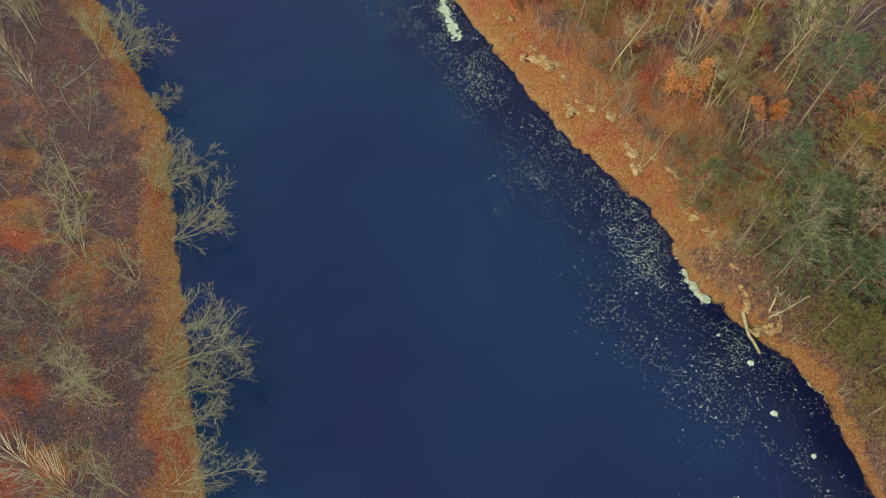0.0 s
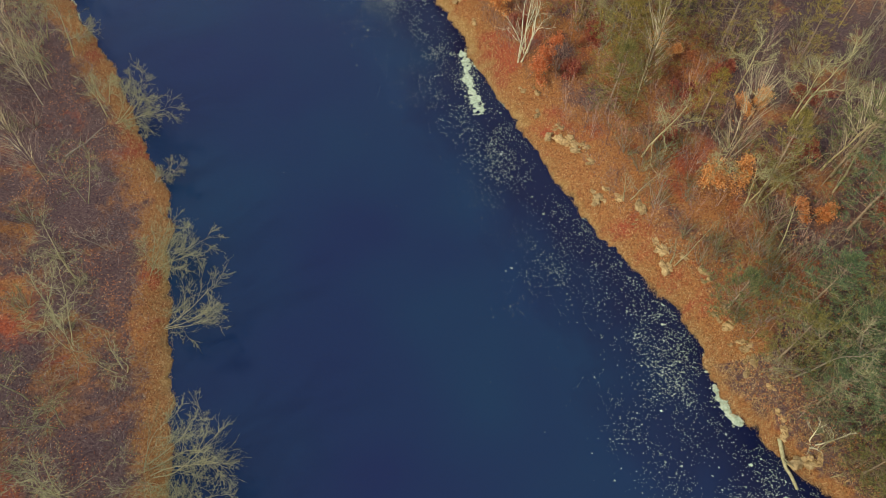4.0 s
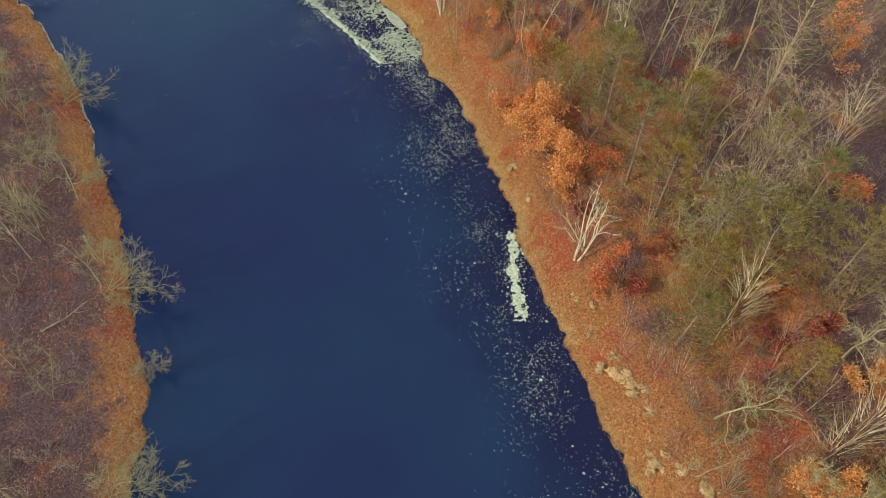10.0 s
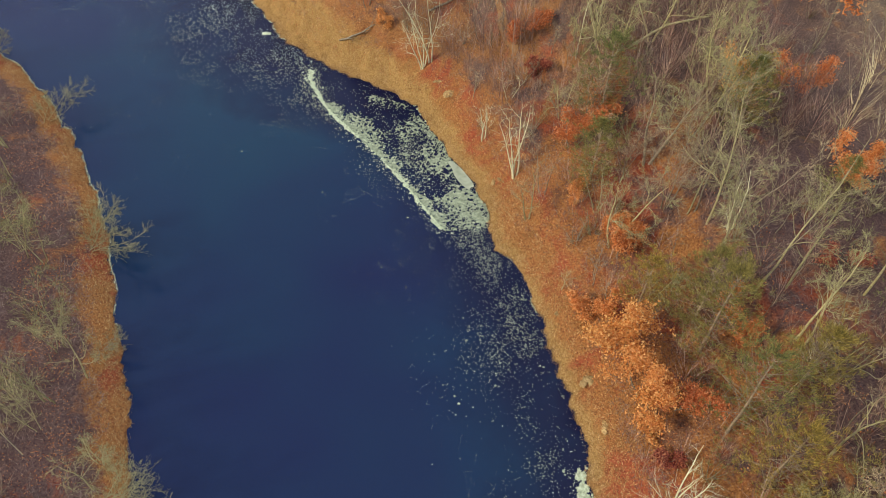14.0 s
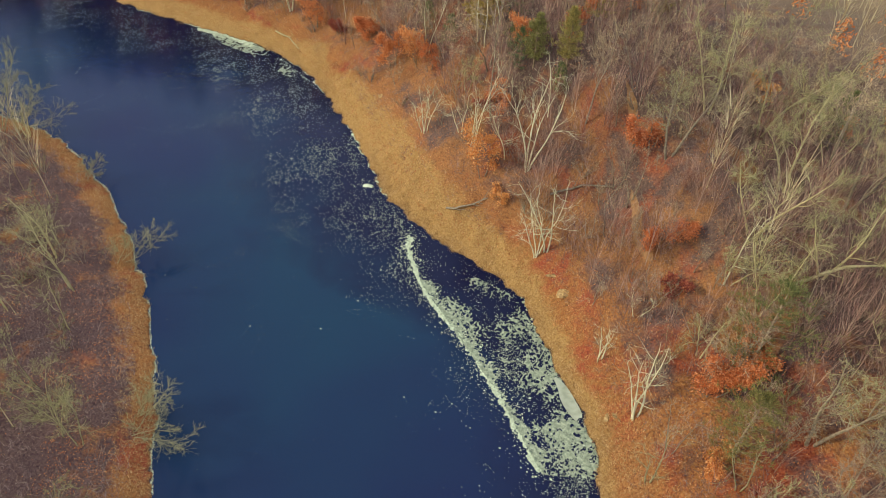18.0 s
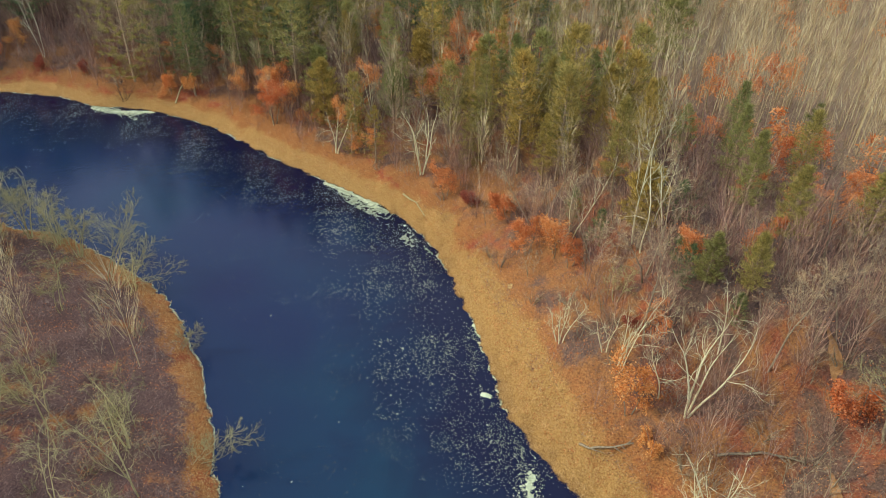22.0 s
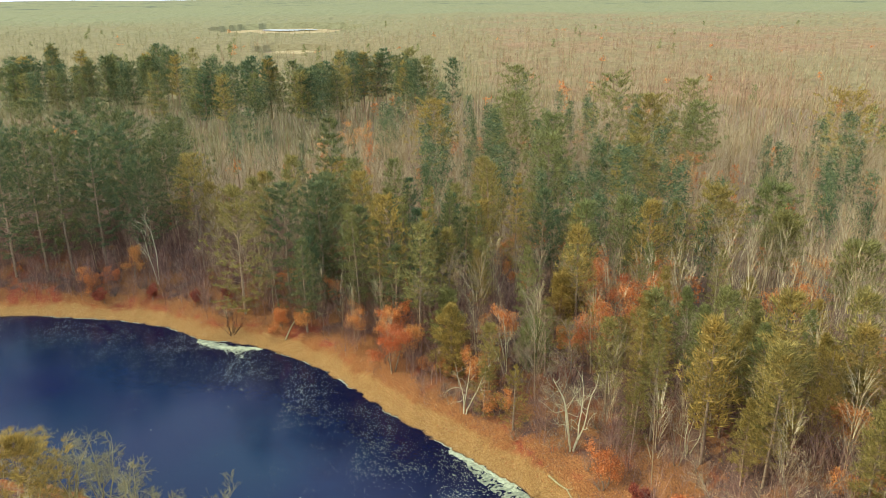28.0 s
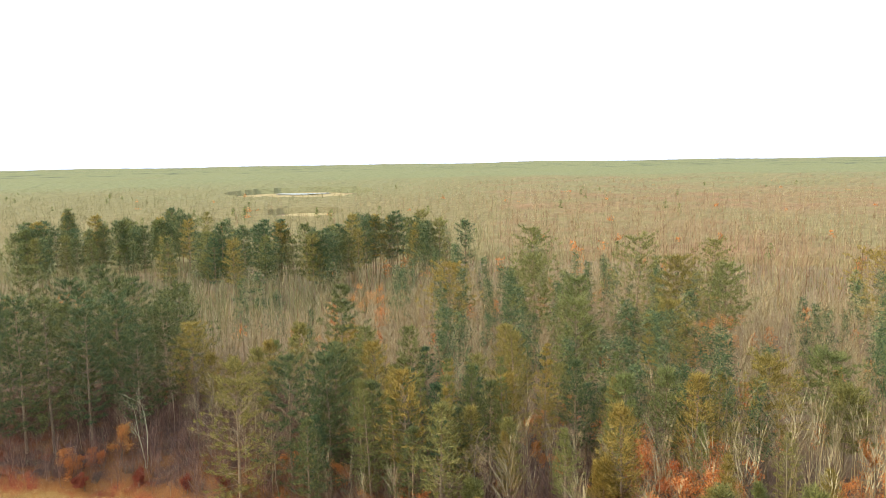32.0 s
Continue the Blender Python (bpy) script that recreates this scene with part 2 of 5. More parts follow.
ROCK = bark("bank_rock", ((0.3, (0.16, 0.095, 0.035)), (0.5, (0.42, 0.285, 0.105)), (0.75, (0.64, 0.48, 0.20))), 3.0)

# ---- the plan: two shores, the ground between and beyond ----
SHORE_R = [(55, -100), (40, -50), (30, -15), (24.3, 7), (22.7, 14), (19.9, 17.4), (17.3, 20.2), (16, 22.2), (14.8, 26.1), (12.6, 28.9), (9, 33.3),
           (4.3, 41.5), (1, 47.5), (-1, 52), (-4.2, 57.6), (-6.9, 62), (-9.8, 64.5), (-10.8, 67.3), (-12.4, 69.4), (-15.7, 72.6), (-19.3, 76.5),
           (-24, 78.5), (-28.5, 79.6), (-32.5, 81.3), (-35, 82.7), (-37.4, 85), (-45, 90.9), (-49.1, 94), (-53, 96), (-59, 97.8), (-68.5, 98),
           (-76.5, 98), (-89, 98.7), (-99.2, 96.8), (-106, 93.2), (-113, 91.5), (-121.6, 86.5), (-131.7, 78.3), (-150, 58), (-172, 28), (-200, -10), (-260, -80)]
SHORE_L = [(0, -100), (-5, -50), (-8.5, -15), (-11, 3), (-13.1, 10.1), (-14.7, 15), (-16.3, 21.4), (-18.3, 27.5), (-19.6, 33), (-23.5, 39), (-27.2, 45),
           (-31.4, 50.2), (-35.2, 55), (-38.7, 59), (-43.9, 63.7), (-47.3, 66.3), (-52.9, 70), (-57.5, 72.2), (-63.8, 74.6), (-69.2, 75.2), (-75.2, 75),
           (-80.3, 74.5), (-84.4, 73), (-95, 67), (-110, 52), (-128, 25), (-150, -10), (-205, -75)]


def spline(points, n=6):
    p = np.array(points, float)
    p = np.vstack([2 * p[0] - p[1], p, 2 * p[-1] - p[-2]])
    out = []
    for i in range(1, len(p) - 2):
        for u in np.arange(n) / n:
            a, b_, c, d = p[i - 1], p[i], p[i + 1], p[i + 2]
            out.append(0.5 * (2 * b_ + (c - a) * u + (2 * a - 5 * b_ + 4 * c - d) * u * u + (3 * b_ - a - 3 * c + d) * u**3))
    return np.array(out + [p[-2]])


R_LINE, L_LINE = spline(SHORE_R), spline(SHORE_L)
RIVER = np.vstack([R_LINE, L_LINE[::-1]])


def gap(q, line):
    """Distance from points to a line."""
    a, b_ = line[:-1], line[1:]
    ab = b_ - a
    best = np.full(len(q), 1e9)
    for p0, v in zip(a, ab):
        w = q - p0
        u = np.clip((w @ v) / (v @ v), 0, 1)
        e = w - u[:, None] * v
        best = np.minimum(best, (e * e).sum(1))
    return np.sqrt(best)


def wet(q):
    inside = np.zeros(len(q), bool)
    x, y = q[:, 0], q[:, 1]
    for (x0, y0), (x1, y1) in zip(RIVER, np.roll(RIVER, -1, 0)):
        if y0 != y1:
            cut = ((y0 > y) != (y1 > y)) & (x < (x1 - x0) * (y - y0) / (y1 - y0) + x0)
            inside ^= cut
    return inside


def waves(x, y, size, seed=0.0):
    """Gentle unevenness between about -1 and 1."""
    k = 6.283 / size
    return (np.sin(k * x + 1.3 * np.sin(0.7 * k * y + seed) + seed) + np.sin(0.83 * k * y + 1.7 * np.sin(0.9 * k * x + 2 * seed) + 2.1 * seed)
            + 0.6 * np.sin(1.9 * k * (x + y) + 3 * seed) + 0.5 * np.sin(2.3 * k * (x - y) + 5 * seed)) / 2.6


def plan(x, y):
    """For points: the way from the nearest shore (minus: in the water), whether the right bank is the nearer, and the ground's height."""
    q = np.stack([np.ravel(x), np.ravel(y)], 1).astype(float)
    dr, dl = gap(q, R_LINE), gap(q, L_LINE)
    right = dr < dl
    d = np.minimum(dr, dl)
    d = np.where(wet(q), -d, d) + 0.28 * waves(q[:, 0], q[:, 1], 3.1, 0.4) + 0.24 * waves(q[:, 0], q[:, 1], 1.25, 1.9)
    X, Y = q.T
    top = 5.0 + 6.5 * np.exp(-((X + 22) ** 2 + (Y - 96) ** 2) / (2 * 21**2)) + 0.8 * waves(X, Y, 60, 2.0)
    far = np.clip((np.hypot(X + 40, Y - 60) - 160) / 300, 0, 1)
    top = top * (1 - far) + 6.0 * far + 2.5 * far * waves(X, Y, 900, 4.0)
    rise = np.clip((d - 0.8) / 11, 0, 1)
    rise = rise + 0.06 * np.sin(6.283 * rise)
    hr = 0.35 * np.clip(d, 0, 1) + (top - 0.35) * rise
    hl = 0.35 * np.clip(d, 0, 1) + 2.2 * np.clip((d - 1) / 18, 0, 1)
    hl = hl * (1 - far) + 6.0 * far
    h = np.where(right, hr, hl) + np.clip(d / 6, 0, 1) * (0.25 * waves(X, Y, 5, 0.9) + 0.12 * waves(X, Y, 2.2, 3.3))
    h = np.where(d < 0, np.maximum(0.5 * d, -1.6), h + 0.02)
    return d, right, h


def axis_steps(a, b_, step, far, grow=1.18):
    mid_ = list(np.arange(a, b_ + step / 2, step))
    s, lo, hi = step, [a], [b_]
    while hi[-1] < far:
        s *= grow
        hi.append(hi[-1] + s)
        lo.append(lo[-1] - s)
    return np.array(lo[:0:-1] + mid_ + hi[1:])


def mesh_of(name, verts, faces, mat, smooth=False):
    me = bpy.data.meshes.new(name)
    verts, faces = np.asarray(verts, np.float32), np.asarray(faces, np.int32)
    me.vertices.add(len(verts))
    me.vertices.foreach_set("co", verts.ravel())
    k = faces.shape[1]
    me.loops.add(faces.size)
    me.loops.foreach_set("vertex_index", faces.ravel())
    me.polygons.add(len(faces))
    me.polygons.foreach_set("loop_start", np.arange(0, faces.size, k, dtype=np.int32))
    me.polygons.foreach_set("use_smooth", np.full(len(faces), smooth))
    me.update(calc_edges=True)
    me.materials.append(mat)
    return me


xs, ys = axis_steps(-142, 42, 0.5, 5200), axis_steps(-4, 128, 0.5, 5200)
gx, gy = np.meshgrid(xs, ys)
gd, gright, gz = plan(gx, gy)
nx, ny = len(xs), len(ys)
i = (np.arange(ny - 1)[:, None] * nx + np.arange(nx - 1)).ravel()
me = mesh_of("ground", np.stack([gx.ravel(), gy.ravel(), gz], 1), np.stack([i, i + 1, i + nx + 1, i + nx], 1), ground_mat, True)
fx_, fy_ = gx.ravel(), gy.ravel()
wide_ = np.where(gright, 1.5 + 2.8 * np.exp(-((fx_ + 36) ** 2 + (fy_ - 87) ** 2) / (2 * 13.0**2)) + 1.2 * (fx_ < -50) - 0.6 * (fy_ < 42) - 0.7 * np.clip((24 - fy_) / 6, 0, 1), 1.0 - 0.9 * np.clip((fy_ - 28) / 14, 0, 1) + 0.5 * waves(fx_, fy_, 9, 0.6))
# dull: darker brown cover, stronger inland and toward low y
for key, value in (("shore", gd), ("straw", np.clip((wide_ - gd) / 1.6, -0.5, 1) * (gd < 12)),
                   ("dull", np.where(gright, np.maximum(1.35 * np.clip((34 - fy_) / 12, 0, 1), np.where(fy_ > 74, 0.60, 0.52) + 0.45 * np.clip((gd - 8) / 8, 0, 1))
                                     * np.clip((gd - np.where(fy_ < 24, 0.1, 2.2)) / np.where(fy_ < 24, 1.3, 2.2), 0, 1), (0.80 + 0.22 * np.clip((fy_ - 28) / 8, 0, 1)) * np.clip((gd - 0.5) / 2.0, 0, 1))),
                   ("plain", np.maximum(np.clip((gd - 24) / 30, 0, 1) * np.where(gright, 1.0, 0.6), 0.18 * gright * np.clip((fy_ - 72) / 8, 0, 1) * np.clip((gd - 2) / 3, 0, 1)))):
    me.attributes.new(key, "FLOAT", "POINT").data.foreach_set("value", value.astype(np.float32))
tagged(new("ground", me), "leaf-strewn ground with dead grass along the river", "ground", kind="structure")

ws = np.arange(-290, 91, 2.0), np.arange(-120, 131, 2.0)
wx, wy = np.meshgrid(*ws)
i = (np.arange(len(ws[1]) - 1)[:, None] * len(ws[0]) + np.arange(len(ws[0]) - 1)).ravel()
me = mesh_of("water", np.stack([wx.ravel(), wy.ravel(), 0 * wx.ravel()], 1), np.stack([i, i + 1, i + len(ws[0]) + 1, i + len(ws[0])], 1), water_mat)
outer = gap(np.stack([wx.ravel(), wy.ravel()], 1), R_LINE)      # the painted reflection of the bank trees follows the outer bank
me.attributes.new("bank_reflection", "FLOAT", "POINT").data.foreach_set("value", np.clip(1 - outer / np.where(wy.ravel() > 70, 15.0, 9.0), 0, 1).astype(np.float32))
tagged(new("water", me), "dark blue calm river water, painted dark reflection along the outer bank", "river", kind="structure")


GRID_D, GRID_Z, GRID_R = gd.reshape(ny, nx), gz.reshape(ny, nx), gright.reshape(ny, nx)


def spot(x, y):
    """As plan(), read off the finished ground."""
    x, y = np.ravel(np.asarray(x, float)), np.ravel(np.asarray(y, float))
    i_, j_ = np.clip(np.searchsorted(xs, x) - 1, 0, nx - 2), np.clip(np.searchsorted(ys, y) - 1, 0, ny - 2)
    u, v = (x - xs[i_]) / (xs[i_ + 1] - xs[i_]), (y - ys[j_]) / (ys[j_ + 1] - ys[j_])

    def read(a):
        return (a[j_, i_] * (1 - u) + a[j_, i_ + 1] * u) * (1 - v) + (a[j_ + 1, i_] * (1 - u) + a[j_ + 1, i_ + 1] * u) * v

    return read(GRID_D), GRID_R[j_, i_], read(GRID_Z)


def on_ground(x, y):
    return float(spot(x, y)[2][0])


# ---- plants: shapes ----
class Tubes:
    """Gathers tapered round limbs and pointed twigs into one mesh."""

    def __init__(self):
        self.v, self.q, self.t = [], [], []

    def limb(self, pts, radii, sides):
        base = len(self.v)
        for n, (p, r) in enumerate(zip(pts, radii)):
            ahead = (pts[min(n + 1, len(pts) - 1)] - pts[max(n - 1, 0)]).normalized()
            side = ahead.orthogonal().normalized()
            up = ahead.cross(side)
            for s in range(sides):
                a = 6.2832 * s / sides
                self.v.append(p + r * (math.cos(a) * side + math.sin(a) * up))
        for n in range(len(pts) - 1):
            for s in range(sides):
                a, c = base + n * sides + s, base + n * sides + (s + 1) % sides
                self.t += [(a, c, c + sides), (a, c + sides, a + sides)]

    def twig(self, p, q, r):
        base, ahead = len(self.v), (q - p).normalized()
        side = ahead.orthogonal().normalized()
        up = ahead.cross(side)
        for s in range(3):
            a = 2.0944 * s
            self.v.append(p + r * (math.cos(a) * side + math.sin(a) * up))
        self.v.append(q)
        self.t += [(base, base + 1, base + 3), (base + 1, base + 2, base + 3), (base + 2, base, base + 3)]

    def sliver(self, p, q, r, rng):
        base, side = len(self.v), (q - p).orthogonal().normalized()
        side.rotate(Matrix.Rotation(rng.uniform(0, 3.14), 3, (q - p).normalized()))
        self.v += [p - r * side, p + r * side, q]
        self.t.append((base, base + 1, base + 2))

    def mesh(self, name, mat, smooth=True):
        return mesh_of(name, [tuple(v) for v in self.v], self.t, mat, smooth)


def wander(rng, p, ahead, length, steps, bend, lift):
    pts = [p.copy()]
    d = ahead.normalized()
    for _ in range(steps):
        d = (d + bend * Vector((rng.gauss(0, 1), rng.gauss(0, 1), rng.gauss(0, 1))) + Vector((0, 0, lift))).normalized()
        pts.append(pts[-1] + d * (length / steps))
    return pts


def around(rng, axis, spread):
    side = axis.orthogonal().normalized()
    side.rotate(Matrix.Rotation(rng.uniform(0, 6.283), 3, axis.normalized()))
    return (axis.normalized() * math.cos(spread) + side * math.sin(spread)).normalized()


def bare_tree(seed, height, stems=1, spread=0.25, twiggy=1.0, lean=(0, 0), limbs=9, thick=1.0, lift=0.06, crown_from=0.3, sides=6, gnarl=0.22, curve=0.06):
    """Trunk, limbs and their side branches, and a crown of twigs."""
    rng = random.Random(seed)
    wood, crown = Tubes(), Tubes()
    ends = []

    def along(pts, u):
        k = min(int(u * (len(pts) - 1)), len(pts) - 2)
        return pts[k].lerp(pts[k + 1], u * (len(pts) - 1) - k), (pts[k + 1] - pts[k]).normalized()

    for s in range(stems):
        a = 6.283 * s / stems + rng.uniform(-0.5, 0.5)
        tilt = spread * rng.uniform(0.6, 1.1) if stems > 1 else 0.06
        ahead = Vector((math.cos(a) * tilt + lean[0], math.sin(a) * tilt + lean[1], 1))
        h = height * rng.uniform(0.7, 1.0) if s else height
        pts = wander(rng, Vector((0.1 * math.cos(a), 0.1 * math.sin(a), -0.3)) if stems > 1 else Vector((0, 0, -0.3)), ahead, h, 8, curve, 0.03)
        r0 = thick * (0.009 * height + 0.025) / (1 + 0.2 * (stems - 1))
        radii = [r0 * (1 - 0.86 * n / 8) for n in range(9)]
        wood.limb(pts, radii, sides)
        for n in range(limbs):
            u = crown_from + (0.97 - crown_from) * (n + rng.random()) / limbs
            p, ax = along(pts, u)
            L = h * rng.uniform(0.3, 0.55) * (1.15 - 0.75 * u)
            b_ = wander(rng, p, around(rng, ax, rng.uniform(0.5, 1.0)), L, 5, gnarl, lift)
            r = max(0.55 * r0 * (1 - 0.86 * u), 0.014)
            wood.limb(b_, [r * (1 - 0.8 * m / 5) for m in range(6)], max(3, sides - 2))
            ends.append((b_, r, L))
            subs = 3 + round(2.5 * min(twiggy, 1.4))
            for m in range(subs):
                w = 0.2 + 0.75 * (m + rng.random()) / subs
                p, ax = along(b_, w)
                M = L * (0.66 - 0.38 * w) * rng.uniform(0.7, 1.15)
                c_ = wander(rng, p, around(rng, ax, rng.uniform(0.45, 0.85)), M, 3, 0.8 * gnarl, lift)
                q = max(0.5 * r * (1 - 0.7 * w), 0.010)
                wood.limb(c_, [q, 0.8 * q, 0.55 * q, 0.25 * q], 3)
                ends.append((c_, q, M))
        ends.append((pts[4:], radii[5], 0.35 * h))
    for b_, r, L in ends:
        for n in range(1 + int(4 * twiggy)):
            p, ax = along(b_, rng.uniform(0.25, 1.0))
            q = p + around(rng, ax, rng.uniform(0.3, 0.8)) * L * rng.uniform(0.22, 0.45) + Vector((0, 0, 0.04 * L))
            rr = min(max(0.007, 0.4 * r), 0.014)
            crown.twig(p, q, rr)
            for _ in range(1 + int(2 * twiggy)):
                m = p.lerp(q, rng.uniform(0.2, 0.9))
                crown.sliver(m, m + around(rng, q - p, rng.uniform(0.35, 0.8)) * (q - p).length * rng.uniform(0.3, 0.6), 0.008, rng)
    return wood, crown


def blades(rng, centres, count, size, width, spread, droop=0.0):
    """Thin three-cornered leaves about centres."""
    v, t = [], []
    for c in centres:
        for _ in range(count):
            d = Vector((rng.gauss(0, 1), rng.gauss(0, 1), rng.gauss(0, 0.8) - droop)).normalized()
            p = c + spread * Vector((rng.gauss(0, 1), rng.gauss(0, 1), rng.gauss(0, 0.7)))
            s = d.orthogonal().normalized()
            s.rotate(Matrix.Rotation(rng.uniform(0, 6.283), 3, d))
            L = size * rng.uniform(0.6, 1.3)
            b_ = len(v)
            v += [p - s * width * 0.5, p + s * width * 0.5, p + d * L]
            t.append((b_, b_ + 1, b_ + 2))
    return v, t


def pine_tree(seed, height, bare_to=0.35, wide=0.2, layers=16, dense=7, droop=0.0, tuft=0.42, blade=0.09, mat=None, cone_=1.0):
    """A trunk with whorls of boughs; the needles stand in clumps along the outer half of each bough."""
    rng = random.Random(seed)
    wood = Tubes()
    trunk = wander(rng, Vector((0, 0, -0.3)), Vector((0, 0, 1)), height, 7, 0.015, 0.02)
    r0 = 0.009 * height + 0.04
    wood.limb(trunk, [r0 * (1 - 0.9 * n / 7) for n in range(8)], 6)
    v, t = [], []
    flat = rng.uniform(0.25, 0.5)
    for n in range(layers):
        u = bare_to + (0.985 - bare_to) * (n + rng.uniform(-0.3, 0.3)) / (layers - 1)
        u = min(max(u, 0.06), 0.985)
        k = min(int(u * 7), 6)
        p = trunk[k].lerp(trunk[k + 1], u * 7 - k)
        w = min(max((u - bare_to) / (1 - bare_to), 0), 1)
        reach = height * wide * (0.05 + (1 - w ** 1.7) ** cone_ * (0.55 + 0.45 * min(1, w / 0.25))) * rng.uniform(0.75, 1.15)
        a = rng.uniform(0, 6.283)
        for _ in range(rng.choice((4, 4, 5))):
            a += rng.uniform(0.9, 1.8)
            L = reach * rng.uniform(0.6, 1.1)
            b_ = wander(rng, p, Vector((math.cos(a), math.sin(a), 0.10 - droop + 0.5 * w)), L, 3, 0.1, 0.05 - droop)
            wood.twig(b_[0], b_[3], 0.002 * height + 0.006)
            out = (b_[3] - b_[0]).normalized()
            side = Vector((-out.y, out.x, 0))
            for m in range(6):
                q = 0.3 + 0.7 * (m + rng.random()) / 6
                e = min(int(q * 3), 2)
                c = b_[e].lerp(b_[e + 1], q * 3 - e) + side * rng.gauss(0, 0.25 * L * q)
                for _ in range(dense):
                    d = (out * rng.uniform(0.0, 0.9) + side * rng.gauss(0, 0.7) + Vector((0, 0, 0.3 + rng.gauss(0, flat)))).normalized()
                    o = c + 0.35 * tuft * Vector((rng.gauss(0, 0.8), rng.gauss(0, 0.8), rng.gauss(0, 0.4)))
                    s = d.orthogonal().normalized()
                    s.rotate(Matrix.Rotation(rng.uniform(0, 6.283), 3, d))
                    f = len(v)
                    v += [o - s * blade * 0.5, o + s * blade * 0.5, o + d * tuft * rng.uniform(0.6, 1.3)]
                    t.append((f, f + 1, f + 2))
    return wood, mesh_of("crown", [tuple(p) for p in v], t, mat or NEEDLE)


def thing(name, label, category, group, parts):
    base = new(name)
    tagged(base, label, category, group)
    for pname, me in parts:
        o = new(pname, me)
        o.parent = base
        if pname == "spray":
            tagged(o, kind="stuff")
    return base


def clear(base):
    """A pattern is kept off the scene once its copies stand."""
    for o in (*base.children_recursive, base):
        bpy.data.objects.remove(o)


# ---- growing things, one function a kind ----
def up_at(x, y):
    return on_ground(x, y) - 0.02


def leafless(name, label, group, x, y, h, stems, spread, mat, seed, lean=(0, 0), twiggy=1.0, limbs=8, thick=1.0, crown_from=0.3, lift=0.06, spray=None, gnarl=0.22, curve=0.06):
    w, c = bare_tree(seed, h, stems, spread, twiggy, lean, limbs, thick, lift, crown_from, 6, gnarl, curve)
    t = thing(name, label, "tree", group, [("trunk", w.mesh("trunk", mat)), ("crown", c.mesh("crown", spray or TWIG))])
    t.matrix_basis = pose(x, y, up_at(x, y))
    return t


def oak_parts(seed, h, leaves=10, thick=1.0, mat=None):
    rng_ = random.Random(seed)
    w, c = bare_tree(seed, h, 2, 0.45, 0.6, (0, 0), 6, thick, 0.08, 0.22, 4, 0.32, 0.1)
    tips = [v for n_, v in enumerate(c.v[3::4]) if (n_ * 7) % 11 < 7]
    v, t = blades(rng_, tips, max(3, int(0.85 * leaves)), 0.13 if h < 5 else 0.17, 0.10 if h < 5 else 0.13, 0.03 * h + 0.07, 0.2)
    return [("trunk", w.mesh("trunk", GREY)), ("foliage", mesh_of("foliage", [tuple(p) for p in v], t, mat or OAK))]


def bush_parts(seed, h, mat):
    rng_ = random.Random(seed)
    stems, fine_ = Tubes(), Tubes()
    for _ in range(11):
        a = rng_.uniform(0, 6.283)
        pts = wander(rng_, Vector((0.12 * math.cos(a), 0.12 * math.sin(a), -0.1)), Vector((math.cos(a) * rng_.uniform(0.2, 0.9), math.sin(a) * rng_.uniform(0.2, 0.9), 1)),
                     h * rng_.uniform(0.6, 1.1), 4, 0.12, 0.02)
        stems.limb(pts, [0.03, 0.024, 0.018, 0.012, 0.006], 3)
        for _ in range(8):
            u = rng_.uniform(0.25, 1) * 4
            k_ = min(int(u), 3)
            p = pts[k_].lerp(pts[k_ + 1], u - k_)
            q = p + around(rng_, pts[k_ + 1] - pts[k_], rng_.uniform(0.3, 1.0)) * h * rng_.uniform(0.12, 0.28)
            fine_.twig(p, q, 0.011)
            for _ in range(2):
                m = p.lerp(q, rng_.uniform(0.3, 0.9))
                fine_.twig(m, m + around(rng_, q - p, 0.8) * h * 0.1, 0.008)
    return [("stem", stems.mesh("stem", GREY)), ("spray", fine_.mesh("spray", mat))]


def plant(pattern, x, y, scale, rng_, group=""):
    o = copy_thing(pattern, pose(x, y, up_at(x, y), 0, 0, rng_.uniform(0, 360)) @ Matrix.Scale(scale, 4))
    if group:
        o["group"] = group
    return o


# ---- trees that can be told apart, stretch by stretch: x, y, height, stems, spread ----
NEAR_LOW = [(11.2, 34.5, 3.6, 2, .4), (13.9, 29.9, 4, 2, .35), (19.7, 29.9, 4.2, 1, .2), (19.2, 33.7, 4.7, 2, .3), (20.5, 18.9, 3, 3, .7), (20.9, 18.7, 2.6, 1, .3),
            (21.4, 17.3, 1.3, 1, .3), (25.1, 17, 2.4, 3, .8), (23.2, 33.7, 6, 1, .2), (24.6, 26.8, 8, 1, .2), (20.2, 23.3, 5, 1, .2), (23.5, 13.9, 2.2, 2, .5)]
NEAR_MID = [(4, 47.2, 6.5, 3, .42), (4.4, 47.8, 5.5, 3, .5), (-9.4, 69.6, 7.6, 6, .3), (-12.7, 72.8, 4, 3, .3), (-7.5, 65.8, 5, 2, .2), (-4, 60.8, 2.2, 1, .2),
            (-3.1, 66.5, 4, 2, .3), (2.6, 66, 6.8, 1, .2), (3.8, 65.1, 9.5, 1, .2), (5, 64.4, 5, 3, .3), (6.8, 60.6, 9.8, 1, .2), (8.5, 61.2, 6.5, 1, .2),
            (10.8, 55.6, 5, 2, .3), (10.9, 51.7, 6, 1, .2), (12.1, 48.6, 5, 2, .3), (13, 62.4, 6.5, 1, .2), (9.6, 57.8, 5, 1, .2), (14.4, 57.8, 5, 1, .2)]
